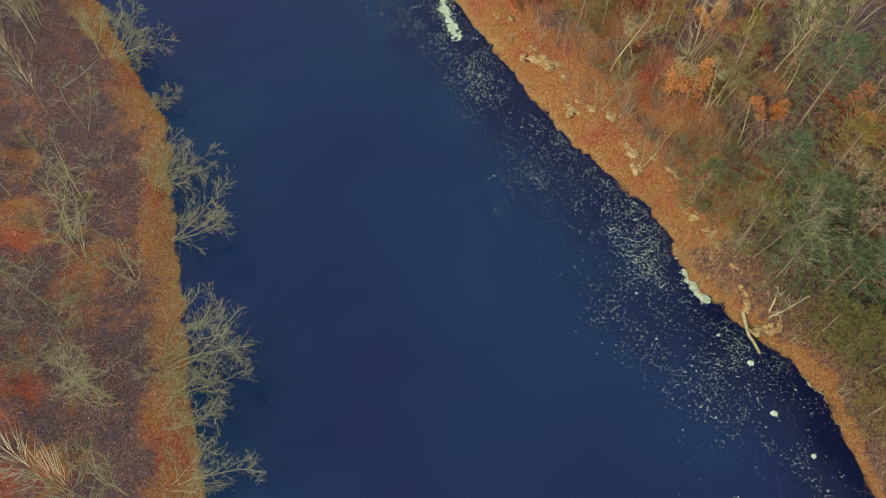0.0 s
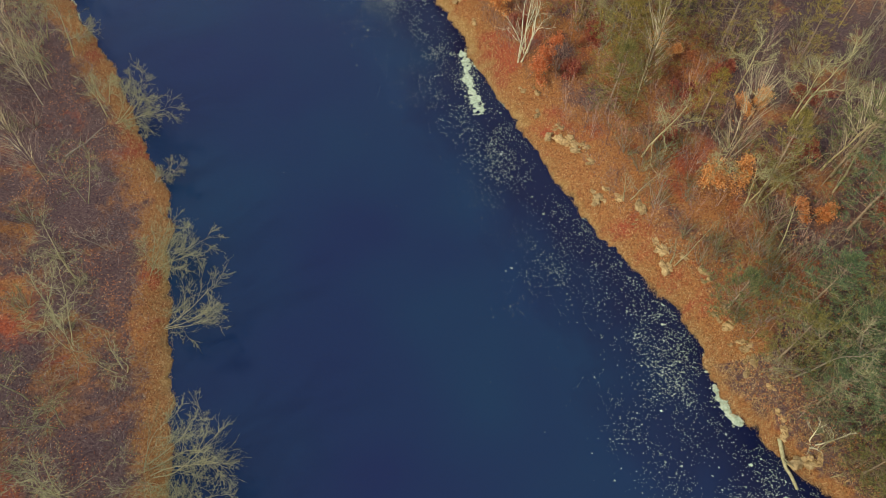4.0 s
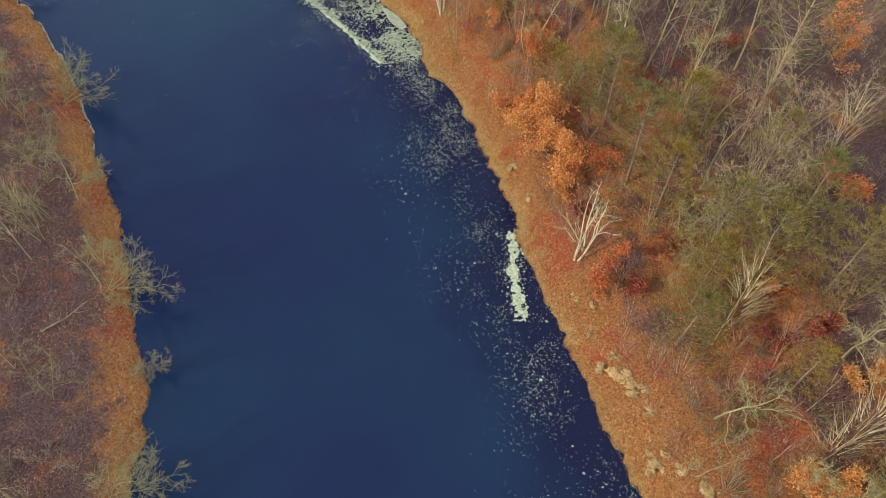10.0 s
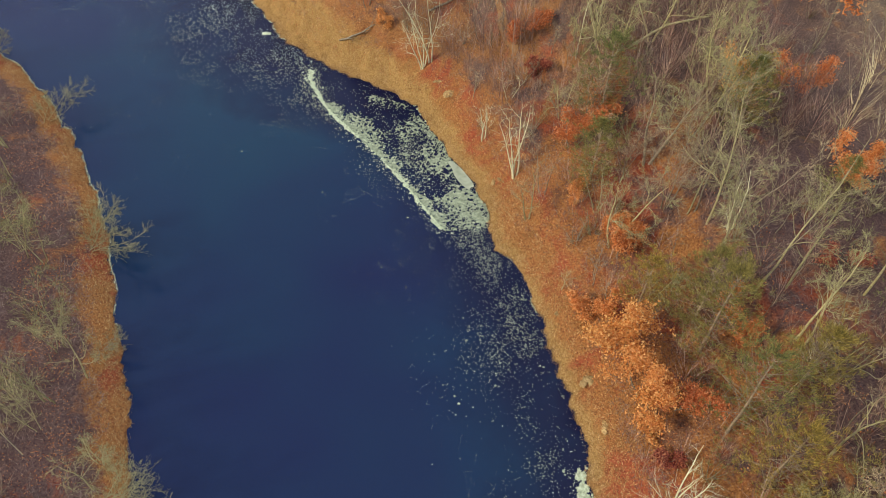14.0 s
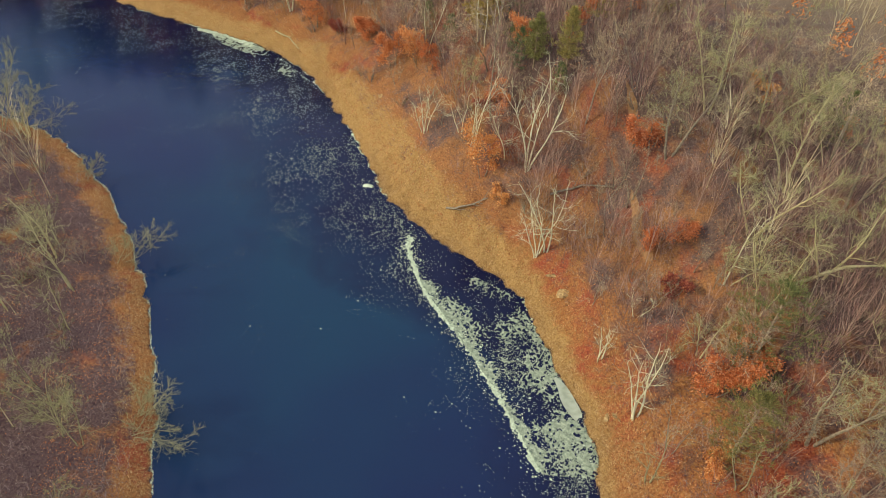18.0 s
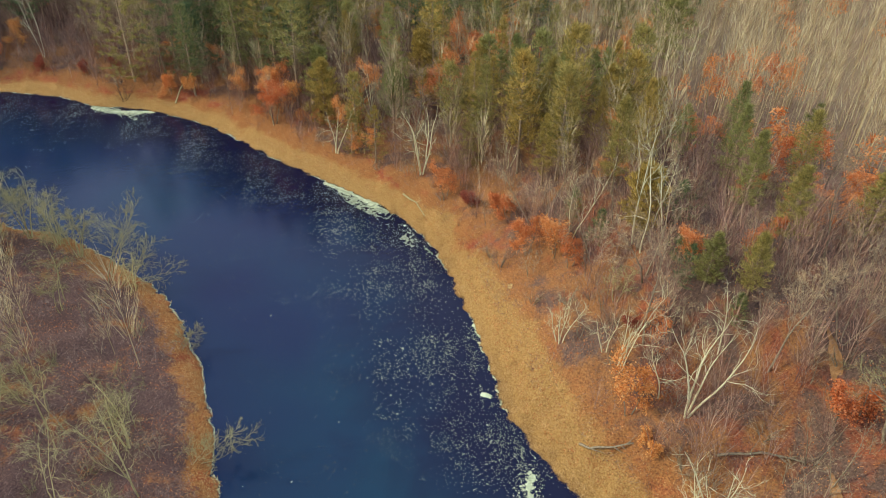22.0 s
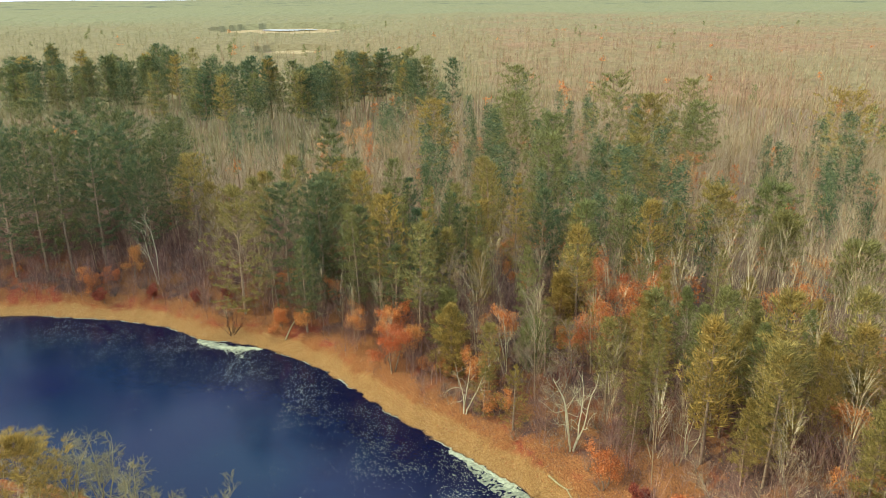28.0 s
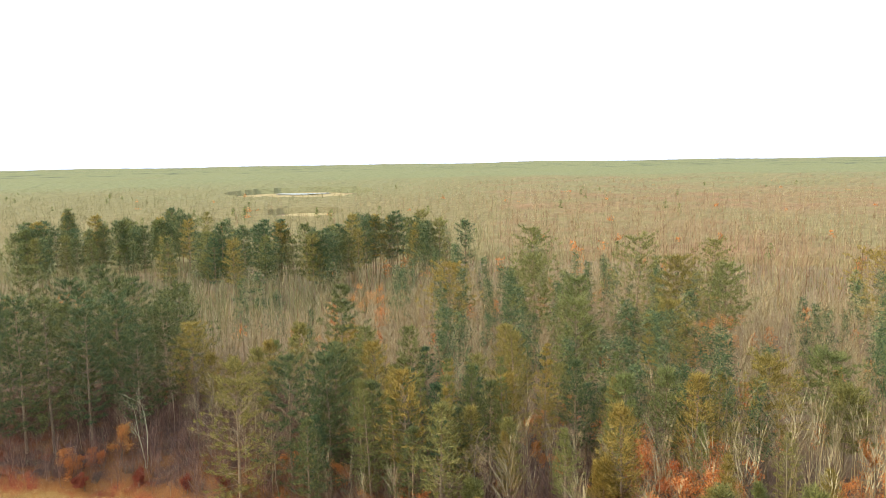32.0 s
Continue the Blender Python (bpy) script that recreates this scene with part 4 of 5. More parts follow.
cells = [(x + rng.uniform(0, 1) * 2.9, y + rng.uniform(0, 1) * 2.9) for x in np.arange(-150, 60, 2.9) for y in np.arange(-8, 215, 2.9)]
cx, cy = np.array(cells).T
cd, cright, cz = spot(cx, cy)
green = waves(cx, cy, 31, 1.2) + 0.5 * waves(cx, cy, 13, 3.1)
brushwood = []
count = dict(bare=0, pine=0, oak=0, bush=0, sapling=0, olive=0, aspen=0)
woods = []
for x, y, d, r, z, g in sorted(zip(cx, cy, cd, cright, cz, green), key=lambda c: (12.9898 * c[0] + 78.233 * c[1]) % 1):
    if d < 3.2 or (not r and d > 34):
        continue
    shown = d < 30 and 4 < y < 134 and (r or x > -100)
    bend = r and y > 100 and x < -36
    u = rng.random()
    if r:
        aspen = y > 118 and x > -74 and x - y * 0.55 > -132
        if aspen:
            what = "aspen" if u < 0.97 else "oak"
        elif bend:
            young = -74 < x < -33 and y < 136
            what = "pine" if (g > 0.3 and u < 0.30) or (young and u < 0.36) or (-104 < x < -74 and y < 150 and u < 0.3) else "oak" if u > (0.82 if d < 16 else 0.93) else "bare"
        else:
            olive_ = -0.25 if y < 46 and x > 12 else 0.35 if y < 70 else 0.6
            what = "pine" if g > olive_ and u < (0.14 if y < 46 else 0.10) else "oak" if u > 0.92 else ("olive" if y < 76 and u < 0.85 else "bush") if u > 0.5 else "sapling" if u > 0.28 else "bare"
    else:
        what = "bush" if u < 0.36 else "sapling" if u < 0.62 else "bare"
    limit = dict(bare=185, pine=120, oak=90, bush=290, sapling=290, olive=190, aspen=0)[what]
    if r and d < 6.5 and what in ("pine", "bare") and y < 100:
        what = "bush" if u < 0.4 else "sapling" if u < 0.7 else ""
    if not what:
        continue
    if shown and count[what] < limit:
        count[what] += 1
        pats = dict(bare=bare_pats, pine=[pine_pats[0], pine_pats[1], pine_pats[5]] if r and y < 46 else pine_pats[:3] if bend and young else pine_pats[2:5] if bend else pine_pats[:2], oak=oak_pats, bush=bush_pats, sapling=sapling_pats, olive=olive_pats)[what]
        if not r:
            pats = dict(bare=low_pats, bush=low_bushes).get(what, pats)
        plant(rng.choice(pats), x, y, rng.uniform(0.75, 1.2), rng)
    elif what not in ("bush", "sapling", "olive"):
        woods.append((x, y, z, what))
    elif shown:
        brushwood.append((x, y, z, rng.uniform(0.3, 0.6)))
for _ in range(900):
    x, y = rng.uniform(12, 36), rng.uniform(2, 46)
    d, r, z = (q[0] for q in spot(x, y))
    if r and 1.6 < d < 10 and count["olive"] < 300 and rng.random() < 0.3:
        count["olive"] += 1
        plant(rng.choice(olive_pats), x, y, rng.uniform(0.5, 1.1), rng)
cells = [(x + rng.uniform(0, 1) * 1.9, y + rng.uniform(0, 1) * 1.9) for x in np.arange(-148, 30, 1.9) for y in np.arange(6, 118, 1.9)]
cx, cy = np.array(cells).T
for x, y, d, r, z in zip(cx, cy, *spot(cx, cy)):
    edge_ = (1.9 if y < 60 else 3.0) + (3.5 if -52 < x < -24 and y > 76 else 0)
    if not r or d < edge_ or d > (24 if y > 74 else 17):
        continue
    what = "bush" if rng.random() < 0.5 else "sapling"
    if count[what] < 300 and y > 60 and x > -75 and rng.random() < 0.4:
        count[what] += 1
        plant(rng.choice(bush_pats if what == "bush" else sapling_pats), x, y, rng.uniform(0.7, 1.25), rng)
    else:
        brushwood.append((x, y, z, rng.uniform(0.22, 0.55)))
        if y > 74:
            brushwood += [(x + rng.uniform(-1, 1), y + rng.uniform(-1, 1), z, rng.uniform(0.3, 0.65)) for _ in range(2)]
for p in low_pats + low_bushes + bare_pats + pine_pats + oak_pats + bush_pats + sapling_pats + olive_pats:
    clear(p)


# ---- farther woods: many small trees in one mesh ----
def cone(v, t, p, q, r):
    p, q = Vector(p), Vector(q)
    b_, side = len(v), (q - p).orthogonal().normalized()
    up = (q - p).normalized().cross(side)
    for s in range(3):
        v.append(p + r * (math.cos(2.0944 * s) * side + math.sin(2.0944 * s) * up))
    v.append(q)
    t += [(b_, b_ + 1, b_ + 3), (b_ + 1, b_ + 2, b_ + 3), (b_ + 2, b_, b_ + 3)]


def thin_bare(seed, h, twigs, r=0.09, low=0.3, reach=0.22):
    rng_ = random.Random(seed)
    v, t = [], []
    cone(v, t, (0, 0, -0.3), (rng_.gauss(0, 0.3), rng_.gauss(0, 0.3), h), r)
    for _ in range(twigs):
        z = h * rng_.uniform(low, 0.95)
        a, L = rng_.uniform(0, 6.283), h * rng_.uniform(0.08, reach)
        b_, e, w = len(v), Vector((L * math.cos(a), L * math.sin(a), z + L * rng_.uniform(0.5, 1.6))), 0.4 * r
        v += [Vector((0.3 * e.x - w * math.sin(a), 0.3 * e.y + w * math.cos(a), z)), Vector((0.3 * e.x + w * math.sin(a), 0.3 * e.y - w * math.cos(a), z + w)), e]
        t.append((b_, b_ + 1, b_ + 2))
    return np.array([tuple(p) for p in v]), np.array(t)


def thin_leafy(seed, h, tufts, size, low, wide, each=4, slim=0.5):
    rng_ = random.Random(seed)
    v, t = [], []
    for _ in range(tufts):
        w = rng_.random()
        z = h * (low + (1 - low) * w)
        a, R = rng_.uniform(0, 6.283), h * wide * (1.0 - 0.75 * w) * rng_.uniform(0.3, 1.0)
        c = Vector((R * math.cos(a), R * math.sin(a), z))
        bv, bt = blades(rng_, [c], each, size, size * slim, size * 0.5)
        t += [tuple(i_ + len(v) for i_ in f_) for f_ in bt]
        v += bv
    return np.array([tuple(p) for p in v]), np.array(t)


def strew(name, label, category, pats, places, mat, rng_):
    """Many small copies of plain shapes, joined. places: rows of x, y, z, scale."""
    vs, ts, base = [], [], 0
    for x, y, z, s in places:
        v, t = pats[rng_.randrange(len(pats))]
        a = rng_.uniform(0, 6.283)
        ca, sa = math.cos(a) * s, math.sin(a) * s
        vs.append(np.stack([v[:, 0] * ca - v[:, 1] * sa + x, v[:, 0] * sa + v[:, 1] * ca + y, v[:, 2] * s + z], 1))
        ts.append(t + base)
        base += len(v)
    if vs:
        tagged(new(name, mesh_of(name, np.vstack(vs), np.vstack(ts), mat)), label, category, kind="stuff")


rng = random.Random(21)
thin_pats = [thin_bare(s, 8 + s % 3, 130, 0.05, 0.25, 0.24) for s in range(6)]
thin_pines = [thin_leafy(s, 12 + 2 * (s % 3), 100, 0.6, 0.3, 0.16, 9, 0.16) for s in range(5)]
pine_stems = [thin_bare(s, 11, 4, 0.2) for s in range(3)]
thin_oaks = [thin_leafy(s, 4, 40, 0.45, 0.2, 0.4) for s in range(4)]
strew("bare_woods", "dense bare grey-brown autumn woods", "woods", thin_pats, [(x, y, z, rng.uniform(0.6, 1.1)) for x, y, z, k in woods if k == "bare"], FAR_TWIG, rng)
strew("aspen_woods", "close stand of slim pale aspens behind the slope", "woods", [thin_bare(140 + s, 9 + s % 4, 34, 0.05, 0.45, 0.16) for s in range(6)],
      [(x + rng.uniform(-1.4, 1.4), y + rng.uniform(-1.4, 1.4), z, rng.uniform(0.75, 1.1)) for x, y, z, k in woods if k == "aspen" for _ in range(2)], FAR_TWIG, rng)
strew("pine_woods", "green pines standing among bare woods", "woods", thin_pines, [(x, y, z, rng.uniform(0.7, 1.15)) for x, y, z, k in woods if k == "pine"], DARK_NEEDLE, rng)
strew("pine_trunks", "brown trunks of pines in the woods", "woods", pine_stems, [(x, y, z, 1.0) for x, y, z, k in woods if k == "pine"], PINE_BARK, rng)
strew("brushwood", "thin brown brushwood along the wooded slope", "brush", [thin_bare(90 + s, 6, 60, 0.06, 0.1, 0.6) for s in range(5)], brushwood, BRUSH, rng)
strew("oak_woods", "rust-coloured oaks scattered in the woods", "woods", thin_oaks, [(x, y, z, rng.uniform(0.7, 1.3)) for x, y, z, k in woods if k == "oak"], OAK, rng)

# the open pond and its meadow lie in the plain
POND = (-695, 512)
CLEARINGS = [(-655, 483, 115, 72), (-405, 315, 30, 22)]      # middle, half length along the view from the bend, half width


def open_land(x, y):
    """Which points lie in a clearing."""
    x, y = np.asarray(x, float), np.asarray(y, float)
    inside = np.zeros(x.shape, bool)
    for mx, my, a, c in CLEARINGS:
        u, v = (x - mx) * -0.83 + (y - my) * 0.56, (x - mx) * 0.56 + (y - my) * 0.83
        inside |= (u / a) ** 2 + (v / c) ** 2 < 1
    return inside


far_bare, far_oak, far_pine = [], [], []
xs_, ys_ = [], []
for _ in range(10000):
    a, u = radians(rng.uniform(-96, 8)), rng.random()
    r = 130 + 800 * u**1.4
    xs_.append(-40 + r * math.sin(a))
    ys_.append(60 + r * math.cos(a))
fx, fy = np.array(xs_), np.array(ys_)
fd, fr, fz = spot(fx, fy)
rust = waves(fx, fy, 210, 0.7) + 0.7 * waves(fx, fy, 70, 2.2)
for x, y, z, d, q, bare_ in zip(fx, fy, fz, fd, rust, open_land(fx, fy)):
    if d < 5 or (x > -150 and y < 215 and x < 60) or bare_:
        continue
    u = rng.random()
    if q > 0.35 and u < 0.05:
        far_oak.append((x, y, z, rng.uniform(0.8, 1.5)))
    elif u > (0.993 if waves(np.array([x]), np.array([y]), 330, 2.7)[0] < 0.75 else 0.8):
        far_pine.append((x, y, z, rng.uniform(0.5, 0.8)))
    else:
        far_bare.append((x, y, z, rng.uniform(0.7, 1.15)))
far_pats = [thin_bare(40 + s, 9 + s % 3, 26, 0.10, 0.15, 0.28) for s in range(6)]
far_oaks = [thin_leafy(50 + s, 4.5, 14, 0.9, 0.3, 0.35) for s in range(4)]
far_green = [p for p in far_bare if (p[1] - 60) / -(p[0] + 40) < 1.05 + 0.35 * rng.gauss(0, 1) and p[0] < -60]
green_set = set(far_green)
far_tan = [p for p in far_bare if p not in green_set]
FAR_RUST = leafy("far_rust_twigs", ((0.0, (0.22, 0.125, 0.065)), (0.5, (0.34, 0.21, 0.105)), (1.0, (0.48, 0.34, 0.17))))
strew("distant_bare_trees", "pale bare trees of the distant woods", "woods", far_pats, far_tan[::2], FAR_TWIG, rng)
strew("distant_rusty_trees", "rust-tinted bare trees of the distant woods", "woods", far_pats, far_tan[1::2], FAR_RUST, rng)
strew("distant_olive_trees", "olive-grey bare trees of the distant woods", "woods", far_pats, far_green, FAR_OLIVE, rng)
strew("distant_oaks", "rusty oaks in the distant woods", "woods", far_oaks, far_oak, OAK, rng)
strew("distant_pines", "dark pines in the distant woods", "woods", [thin_leafy(70 + s, 12, 45, 0.9, 0.35, 0.2) for s in range(4)], far_pine, NEEDLE, rng)

# a stand of taller pines behind the bend: x, y, height
ROW_SPOTS = [(-248, 118), (-256, 125), (-305, 147), (-253, 138), (-241, 139), (-246, 145), (-262, 161), (-290, 178), (-243, 161), (-202, 146), (-197, 147), (-208, 164),
             (-212, 174), (-182, 162), (-187, 174), (-192, 184), (-196, 196), (-192, 201), (-198, 217), (-176, 198)]
stand_pats = [(w.mesh("trunk", PINE_BARK), c) for w, c in (pine_tree(700 + k, 19, 0.35, 0.23, 12, 6, 0.0, 0.8, 0.15, DARK_NEEDLE if k % 3 else NEEDLE, 0.4) for k in range(6))]
STAND = [(x + rng.uniform(-4, 4) * m, y + rng.uniform(-3, 3) * m, rng.uniform(17, 20) - 0.8 * m) for x, y in ROW_SPOTS for m in range(5)]
for k, (x, y, h) in enumerate(STAND):
    w, c = stand_pats[k % 6]
    t = thing("pine_tree", "tall dark pine in a stand behind the river bend", "pine", "tall pine stand", [("trunk", w), ("crown", c)])
    t.matrix_basis = pose(x, y, up_at(x, y), 0, 0, 61 * k) @ Matrix.Scale(h / 19, 4)
BEHIND = [(x + rng.uniform(-11, 11), y + rng.uniform(-8, 8)) for x, y in ROW_SPOTS for _ in range(2)]
strew("pine_stand", "dark pines closing the stand behind the bend", "woods", [thin_leafy(160 + s, 18, 150, 0.95, 0.28, 0.2, 8, 0.17) for s in range(4)],
      [(x, y, on_ground(x, y), rng.uniform(0.8, 1.05)) for x, y in BEHIND], DARK_NEEDLE, rng)

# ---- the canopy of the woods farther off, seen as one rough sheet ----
# pale tan and olive base colours also stand in for distance haze
far_mat, nt, b = shader("hazed_canopy", 0.95, 0.05)
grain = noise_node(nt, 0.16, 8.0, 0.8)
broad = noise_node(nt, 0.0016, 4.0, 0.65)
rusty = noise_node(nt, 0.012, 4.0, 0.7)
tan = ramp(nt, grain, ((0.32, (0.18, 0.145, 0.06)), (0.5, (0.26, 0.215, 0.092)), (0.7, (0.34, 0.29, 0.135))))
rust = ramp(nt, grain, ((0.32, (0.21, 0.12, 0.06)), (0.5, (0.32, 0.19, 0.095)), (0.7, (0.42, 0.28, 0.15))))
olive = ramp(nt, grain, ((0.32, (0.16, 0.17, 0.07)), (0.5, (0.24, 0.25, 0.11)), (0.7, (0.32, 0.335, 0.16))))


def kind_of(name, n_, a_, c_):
    """A zone of the woods with a ragged edge; olive also paints in haze."""
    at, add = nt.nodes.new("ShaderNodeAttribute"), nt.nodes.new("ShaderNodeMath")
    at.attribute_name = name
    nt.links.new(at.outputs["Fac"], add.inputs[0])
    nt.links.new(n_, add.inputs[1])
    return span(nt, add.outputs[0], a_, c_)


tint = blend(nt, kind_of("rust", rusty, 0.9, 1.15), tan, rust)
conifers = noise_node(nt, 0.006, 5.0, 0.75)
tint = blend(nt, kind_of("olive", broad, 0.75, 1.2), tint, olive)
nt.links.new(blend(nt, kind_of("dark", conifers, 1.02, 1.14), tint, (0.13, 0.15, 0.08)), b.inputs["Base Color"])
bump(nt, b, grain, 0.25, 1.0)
rad = np.array([150 * 1.0225**k for k in range(159)])
ang = np.radians(np.linspace(-104, 14, 380))
rr, aa = np.meshgrid(rad, ang, indexing="ij")
px, py = -40 + rr * np.sin(aa), 60 + rr * np.cos(aa)
lift = spot(px.ravel(), py.ravel())[2].reshape(px.shape)
tall = np.clip((rr - 260) / 600, 0, 1)
rough_ = 0.5 * np.random.RandomState(3).normal(0, 1, px.shape)
tops = lift + 2.2 + 4.5 * tall + (0.3 + 0.45 * tall) * rough_ + 1.2 * tall * waves(px, py, 170, 0.3) + np.clip((rr - 2500) / 2000, 0, 1) * 8 * (1 + waves(px, py, 2600, 1.0))
tops = np.where(open_land(px, py) | (rr < 240) | (spot(px.ravel(), py.ravel())[0].reshape(px.shape) < 40), lift - 0.6, tops)
na = len(ang)
i = (np.arange(len(rad) - 1)[:, None] * na + np.arange(na - 1)).ravel()
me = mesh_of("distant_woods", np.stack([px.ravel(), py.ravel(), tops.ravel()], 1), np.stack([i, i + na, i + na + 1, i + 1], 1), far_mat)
# olive grows with distance and carries the painted haze
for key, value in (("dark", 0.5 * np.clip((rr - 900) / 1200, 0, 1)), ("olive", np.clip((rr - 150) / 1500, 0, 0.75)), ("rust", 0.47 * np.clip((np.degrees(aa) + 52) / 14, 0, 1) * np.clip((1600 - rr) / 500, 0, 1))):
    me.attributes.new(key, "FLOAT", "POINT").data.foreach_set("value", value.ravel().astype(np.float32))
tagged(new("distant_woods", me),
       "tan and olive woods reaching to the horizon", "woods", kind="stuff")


def sheet(name, label, category, middle, a, c, turn, mat, lift_, uneven=0.15, kind="structure", rings=5):
    """A rounded patch that lies on the ground or the water."""
    sides = 40
    v, f_ = [], []
    for r in range(rings + 1):
        for s in range(sides):
            w = 6.2832 * s / sides
            k_ = r / rings * (1 + uneven * (math.sin(3 * w + a) + 0.6 * math.sin(5 * w + c)))
            u, q = a * k_ * math.cos(w), c * k_ * math.sin(w)
            v.append((middle[0] + u * math.cos(turn) - q * math.sin(turn), middle[1] + u * math.sin(turn) + q * math.cos(turn)))
    v = np.array(v)
    z = np.maximum(spot(v[:, 0], v[:, 1])[2], 0) + lift_
    for r in range(rings):
        for s in range(sides):
            p, q = r * sides + s, r * sides + (s + 1) % sides
            f_.append((p, p + sides, q + sides, q))
    return tagged(new(name, mesh_of(name, np.column_stack([v, z]), f_, mat, True)), label, category, kind=kind)


ice_mat, nt, b = shader("pale_ice", 0.35, 0.4)
nt.links.new(ramp(nt, noise_node(nt, 1.6, 4.0, 0.6), ((0.3, (0.26, 0.29, 0.17)), (0.7, (0.44, 0.47, 0.30)))), b.inputs["Base Color"])
sand_mat, nt, b = shader("bare_sand", 0.95, 0.1)
nt.links.new(ramp(nt, noise_node(nt, 5.0, 5.0, 0.7), ((0.3, (0.23, 0.112, 0.04)), (0.7, (0.43, 0.245, 0.095)))), b.inputs["Base Color"])
meadow_mat, nt, b = shader("meadow", 0.95, 0.1)
nt.links.new(ramp(nt, noise_node(nt, 0.15, 6.0, 0.7), ((0.3, (0.30, 0.22, 0.08)), (0.7, (0.55, 0.46, 0.22)))), b.inputs["Base Color"])
sheet("meadow_1", "straw-coloured open meadow in the plain", "meadow", CLEARINGS[0][:2], 115, 72, radians(146), meadow_mat, 0.25)
sheet("meadow_2", "small straw-coloured clearing in the woods", "meadow", CLEARINGS[1][:2], 27, 19, radians(146), meadow_mat, 0.25)
sheet("pond", "pale shining pond in the distant meadow", "pond", POND, 24, 30, radians(146), ice_mat, 1.0)
sheet("sand_scar_1", "bare sandy track on the slope", "path", (-17.1, 88.6), 1.3, 0.3, radians(125), sand_mat, 0.1, 0.14)
sheet("sand_scar_2", "bare sandy track on the slope", "path", (-13.3, 81.4), 2.7, 0.38, radians(122), sand_mat, 0.1, 0.14)


# ---- ground cover ----
def pieces(name, label, category, p, z, length, width, mat, seed, flat=0.0, tall=1.0):
    """Three-cornered blades or leaves at points, joined. flat: how far they lie down."""
    g = np.random.RandomState(seed)
    m = len(p)
    a, L = g.uniform(0, 6.283, m), length * g.uniform(0.5, 1.4, m)
    up = tall * np.abs(g.normal(0.6, 0.35, m)) * (1 - flat) + 0.12
    d = np.stack([np.cos(a), np.sin(a), up], 1)
    d /= np.linalg.norm(d, axis=1)[:, None]
    e = np.stack([-np.sin(a), np.cos(a), g.normal(0, 0.4, m)], 1) * (0.5 * width * g.uniform(0.6, 1.4, m))[:, None]
    base = np.column_stack([p, z])
    v = np.stack([base - e, base + e, base + d * L[:, None]], 1).reshape(-1, 3)
    tagged(new(name, mesh_of(name, v, np.arange(3 * m).reshape(-1, 3), mat)), label, category, kind="stuff")


def along_bank(right, count, near, far, seed, x0=-135, x1=34, y0=2, y1=110, lump=0.0, size=4.0):
    g = np.random.RandomState(seed)
    out_p, out_z, have = [], [], 0
    while have < count:
        line = R_LINE if right else L_LINE
        k_ = g.randint(0, len(line) - 1, 60000)
        p = line[k_] + g.uniform(0, 1, (60000, 1)) * (line[k_ + 1] - line[k_])
        p = p + g.normal(0, 1, (60000, 2)) * (0.75 * far)
        p = p[(p[:, 0] > x0) & (p[:, 0] < x1) & (p[:, 1] > y0) & (p[:, 1] < y1)]
        if lump:
            p = p[waves(p[:, 0], p[:, 1], size, 0.8 + seed) + 0.4 * g.normal(0, 1, len(p)) > lump - 0.6]
        d, r, z = spot(p[:, 0], p[:, 1])
        ok = (d > near) & (d < far) & (r == right) & (g.uniform(0, 1, len(d)) < 1.15 - d / far * 0.6)
        out_p.append(p[ok]), out_z.append(z[ok])
        have += ok.sum()
    return np.vstack(out_p)[:count], np.concatenate(out_z)[:count]


PURPLE = leafy("dark_brush", ((0.0, (0.11, 0.070, 0.058)), (0.5, (0.22, 0.15, 0.115)), (1.0, (0.38, 0.29, 0.19))))
LITTER = leafy("fallen_leaves", ((0.0, (0.17, 0.05, 0.022)), (0.45, (0.44, 0.14, 0.036)), (0.8, (0.62, 0.26, 0.075)), (1.0, (0.70, 0.40, 0.15))))
p, z = along_bank(True, 110000, -0.12, 3.6, 1)
pieces("bank_grass", "dead straw-orange grass along the steep bank", "grass", p, z, 0.24, 0.022, STRAW, 1)
p, z = along_bank(False, 40000, -0.1, 2.2, 2)
pieces("low_bank_grass", "dead straw-brown grass along the low bank", "grass", p, z, 0.22, 0.02, STRAW, 2)
p, z = along_bank(True, 80000, 1.0, 14, 3)
pieces("leaf_litter", "fallen orange leaves on the wooded slope", "leaves", p, z + 0.03, 0.09, 0.065, LITTER, 3, 0.75)
p, z = along_bank(False, 30000, 1.0, 16, 4, lump=0.75, size=8.0)
pieces("low_leaf_litter", "fallen brown leaves on the low bank", "leaves", p, z + 0.03, 0.08, 0.055, LITTER, 4, 0.75)
p, z = along_bank(True, 60000, 2.0, 24, 5, lump=0.5, size=7.0)
pieces("undergrowth", "thin brown undergrowth on the wooded slope", "undergrowth", p, z, 0.5, 0.022, PURPLE, 5, 0.0, 0.8)
p, z = along_bank(False, 45000, 1.2, 18, 6, lump=0.4, size=6.0)
pieces("low_undergrowth", "thin grey-brown undergrowth on the low bank", "undergrowth", p, z, 0.5, 0.022, PURPLE, 6, 0.0, 0.9)


g = np.random.RandomState(31)
q = np.column_stack([g.uniform(-150, -20, 90000), g.uniform(100, 215, 90000)])
d, r, z = spot(*q.T)
ok = r & (d > 7)
pieces("thicket", "brown thicket under the trees of the bend", "undergrowth", q[ok], z[ok], 1.1, 0.04, BRUSH, 32, 0.0, 0.9)
a, u = np.radians(g.uniform(-98, 10, 60000)), g.uniform(0, 1, 60000)
rr_ = 150 + 560 * u**1.3
q = np.column_stack([-40 + rr_ * np.sin(a), 60 + rr_ * np.cos(a)])
d, r, z = spot(*q.T)
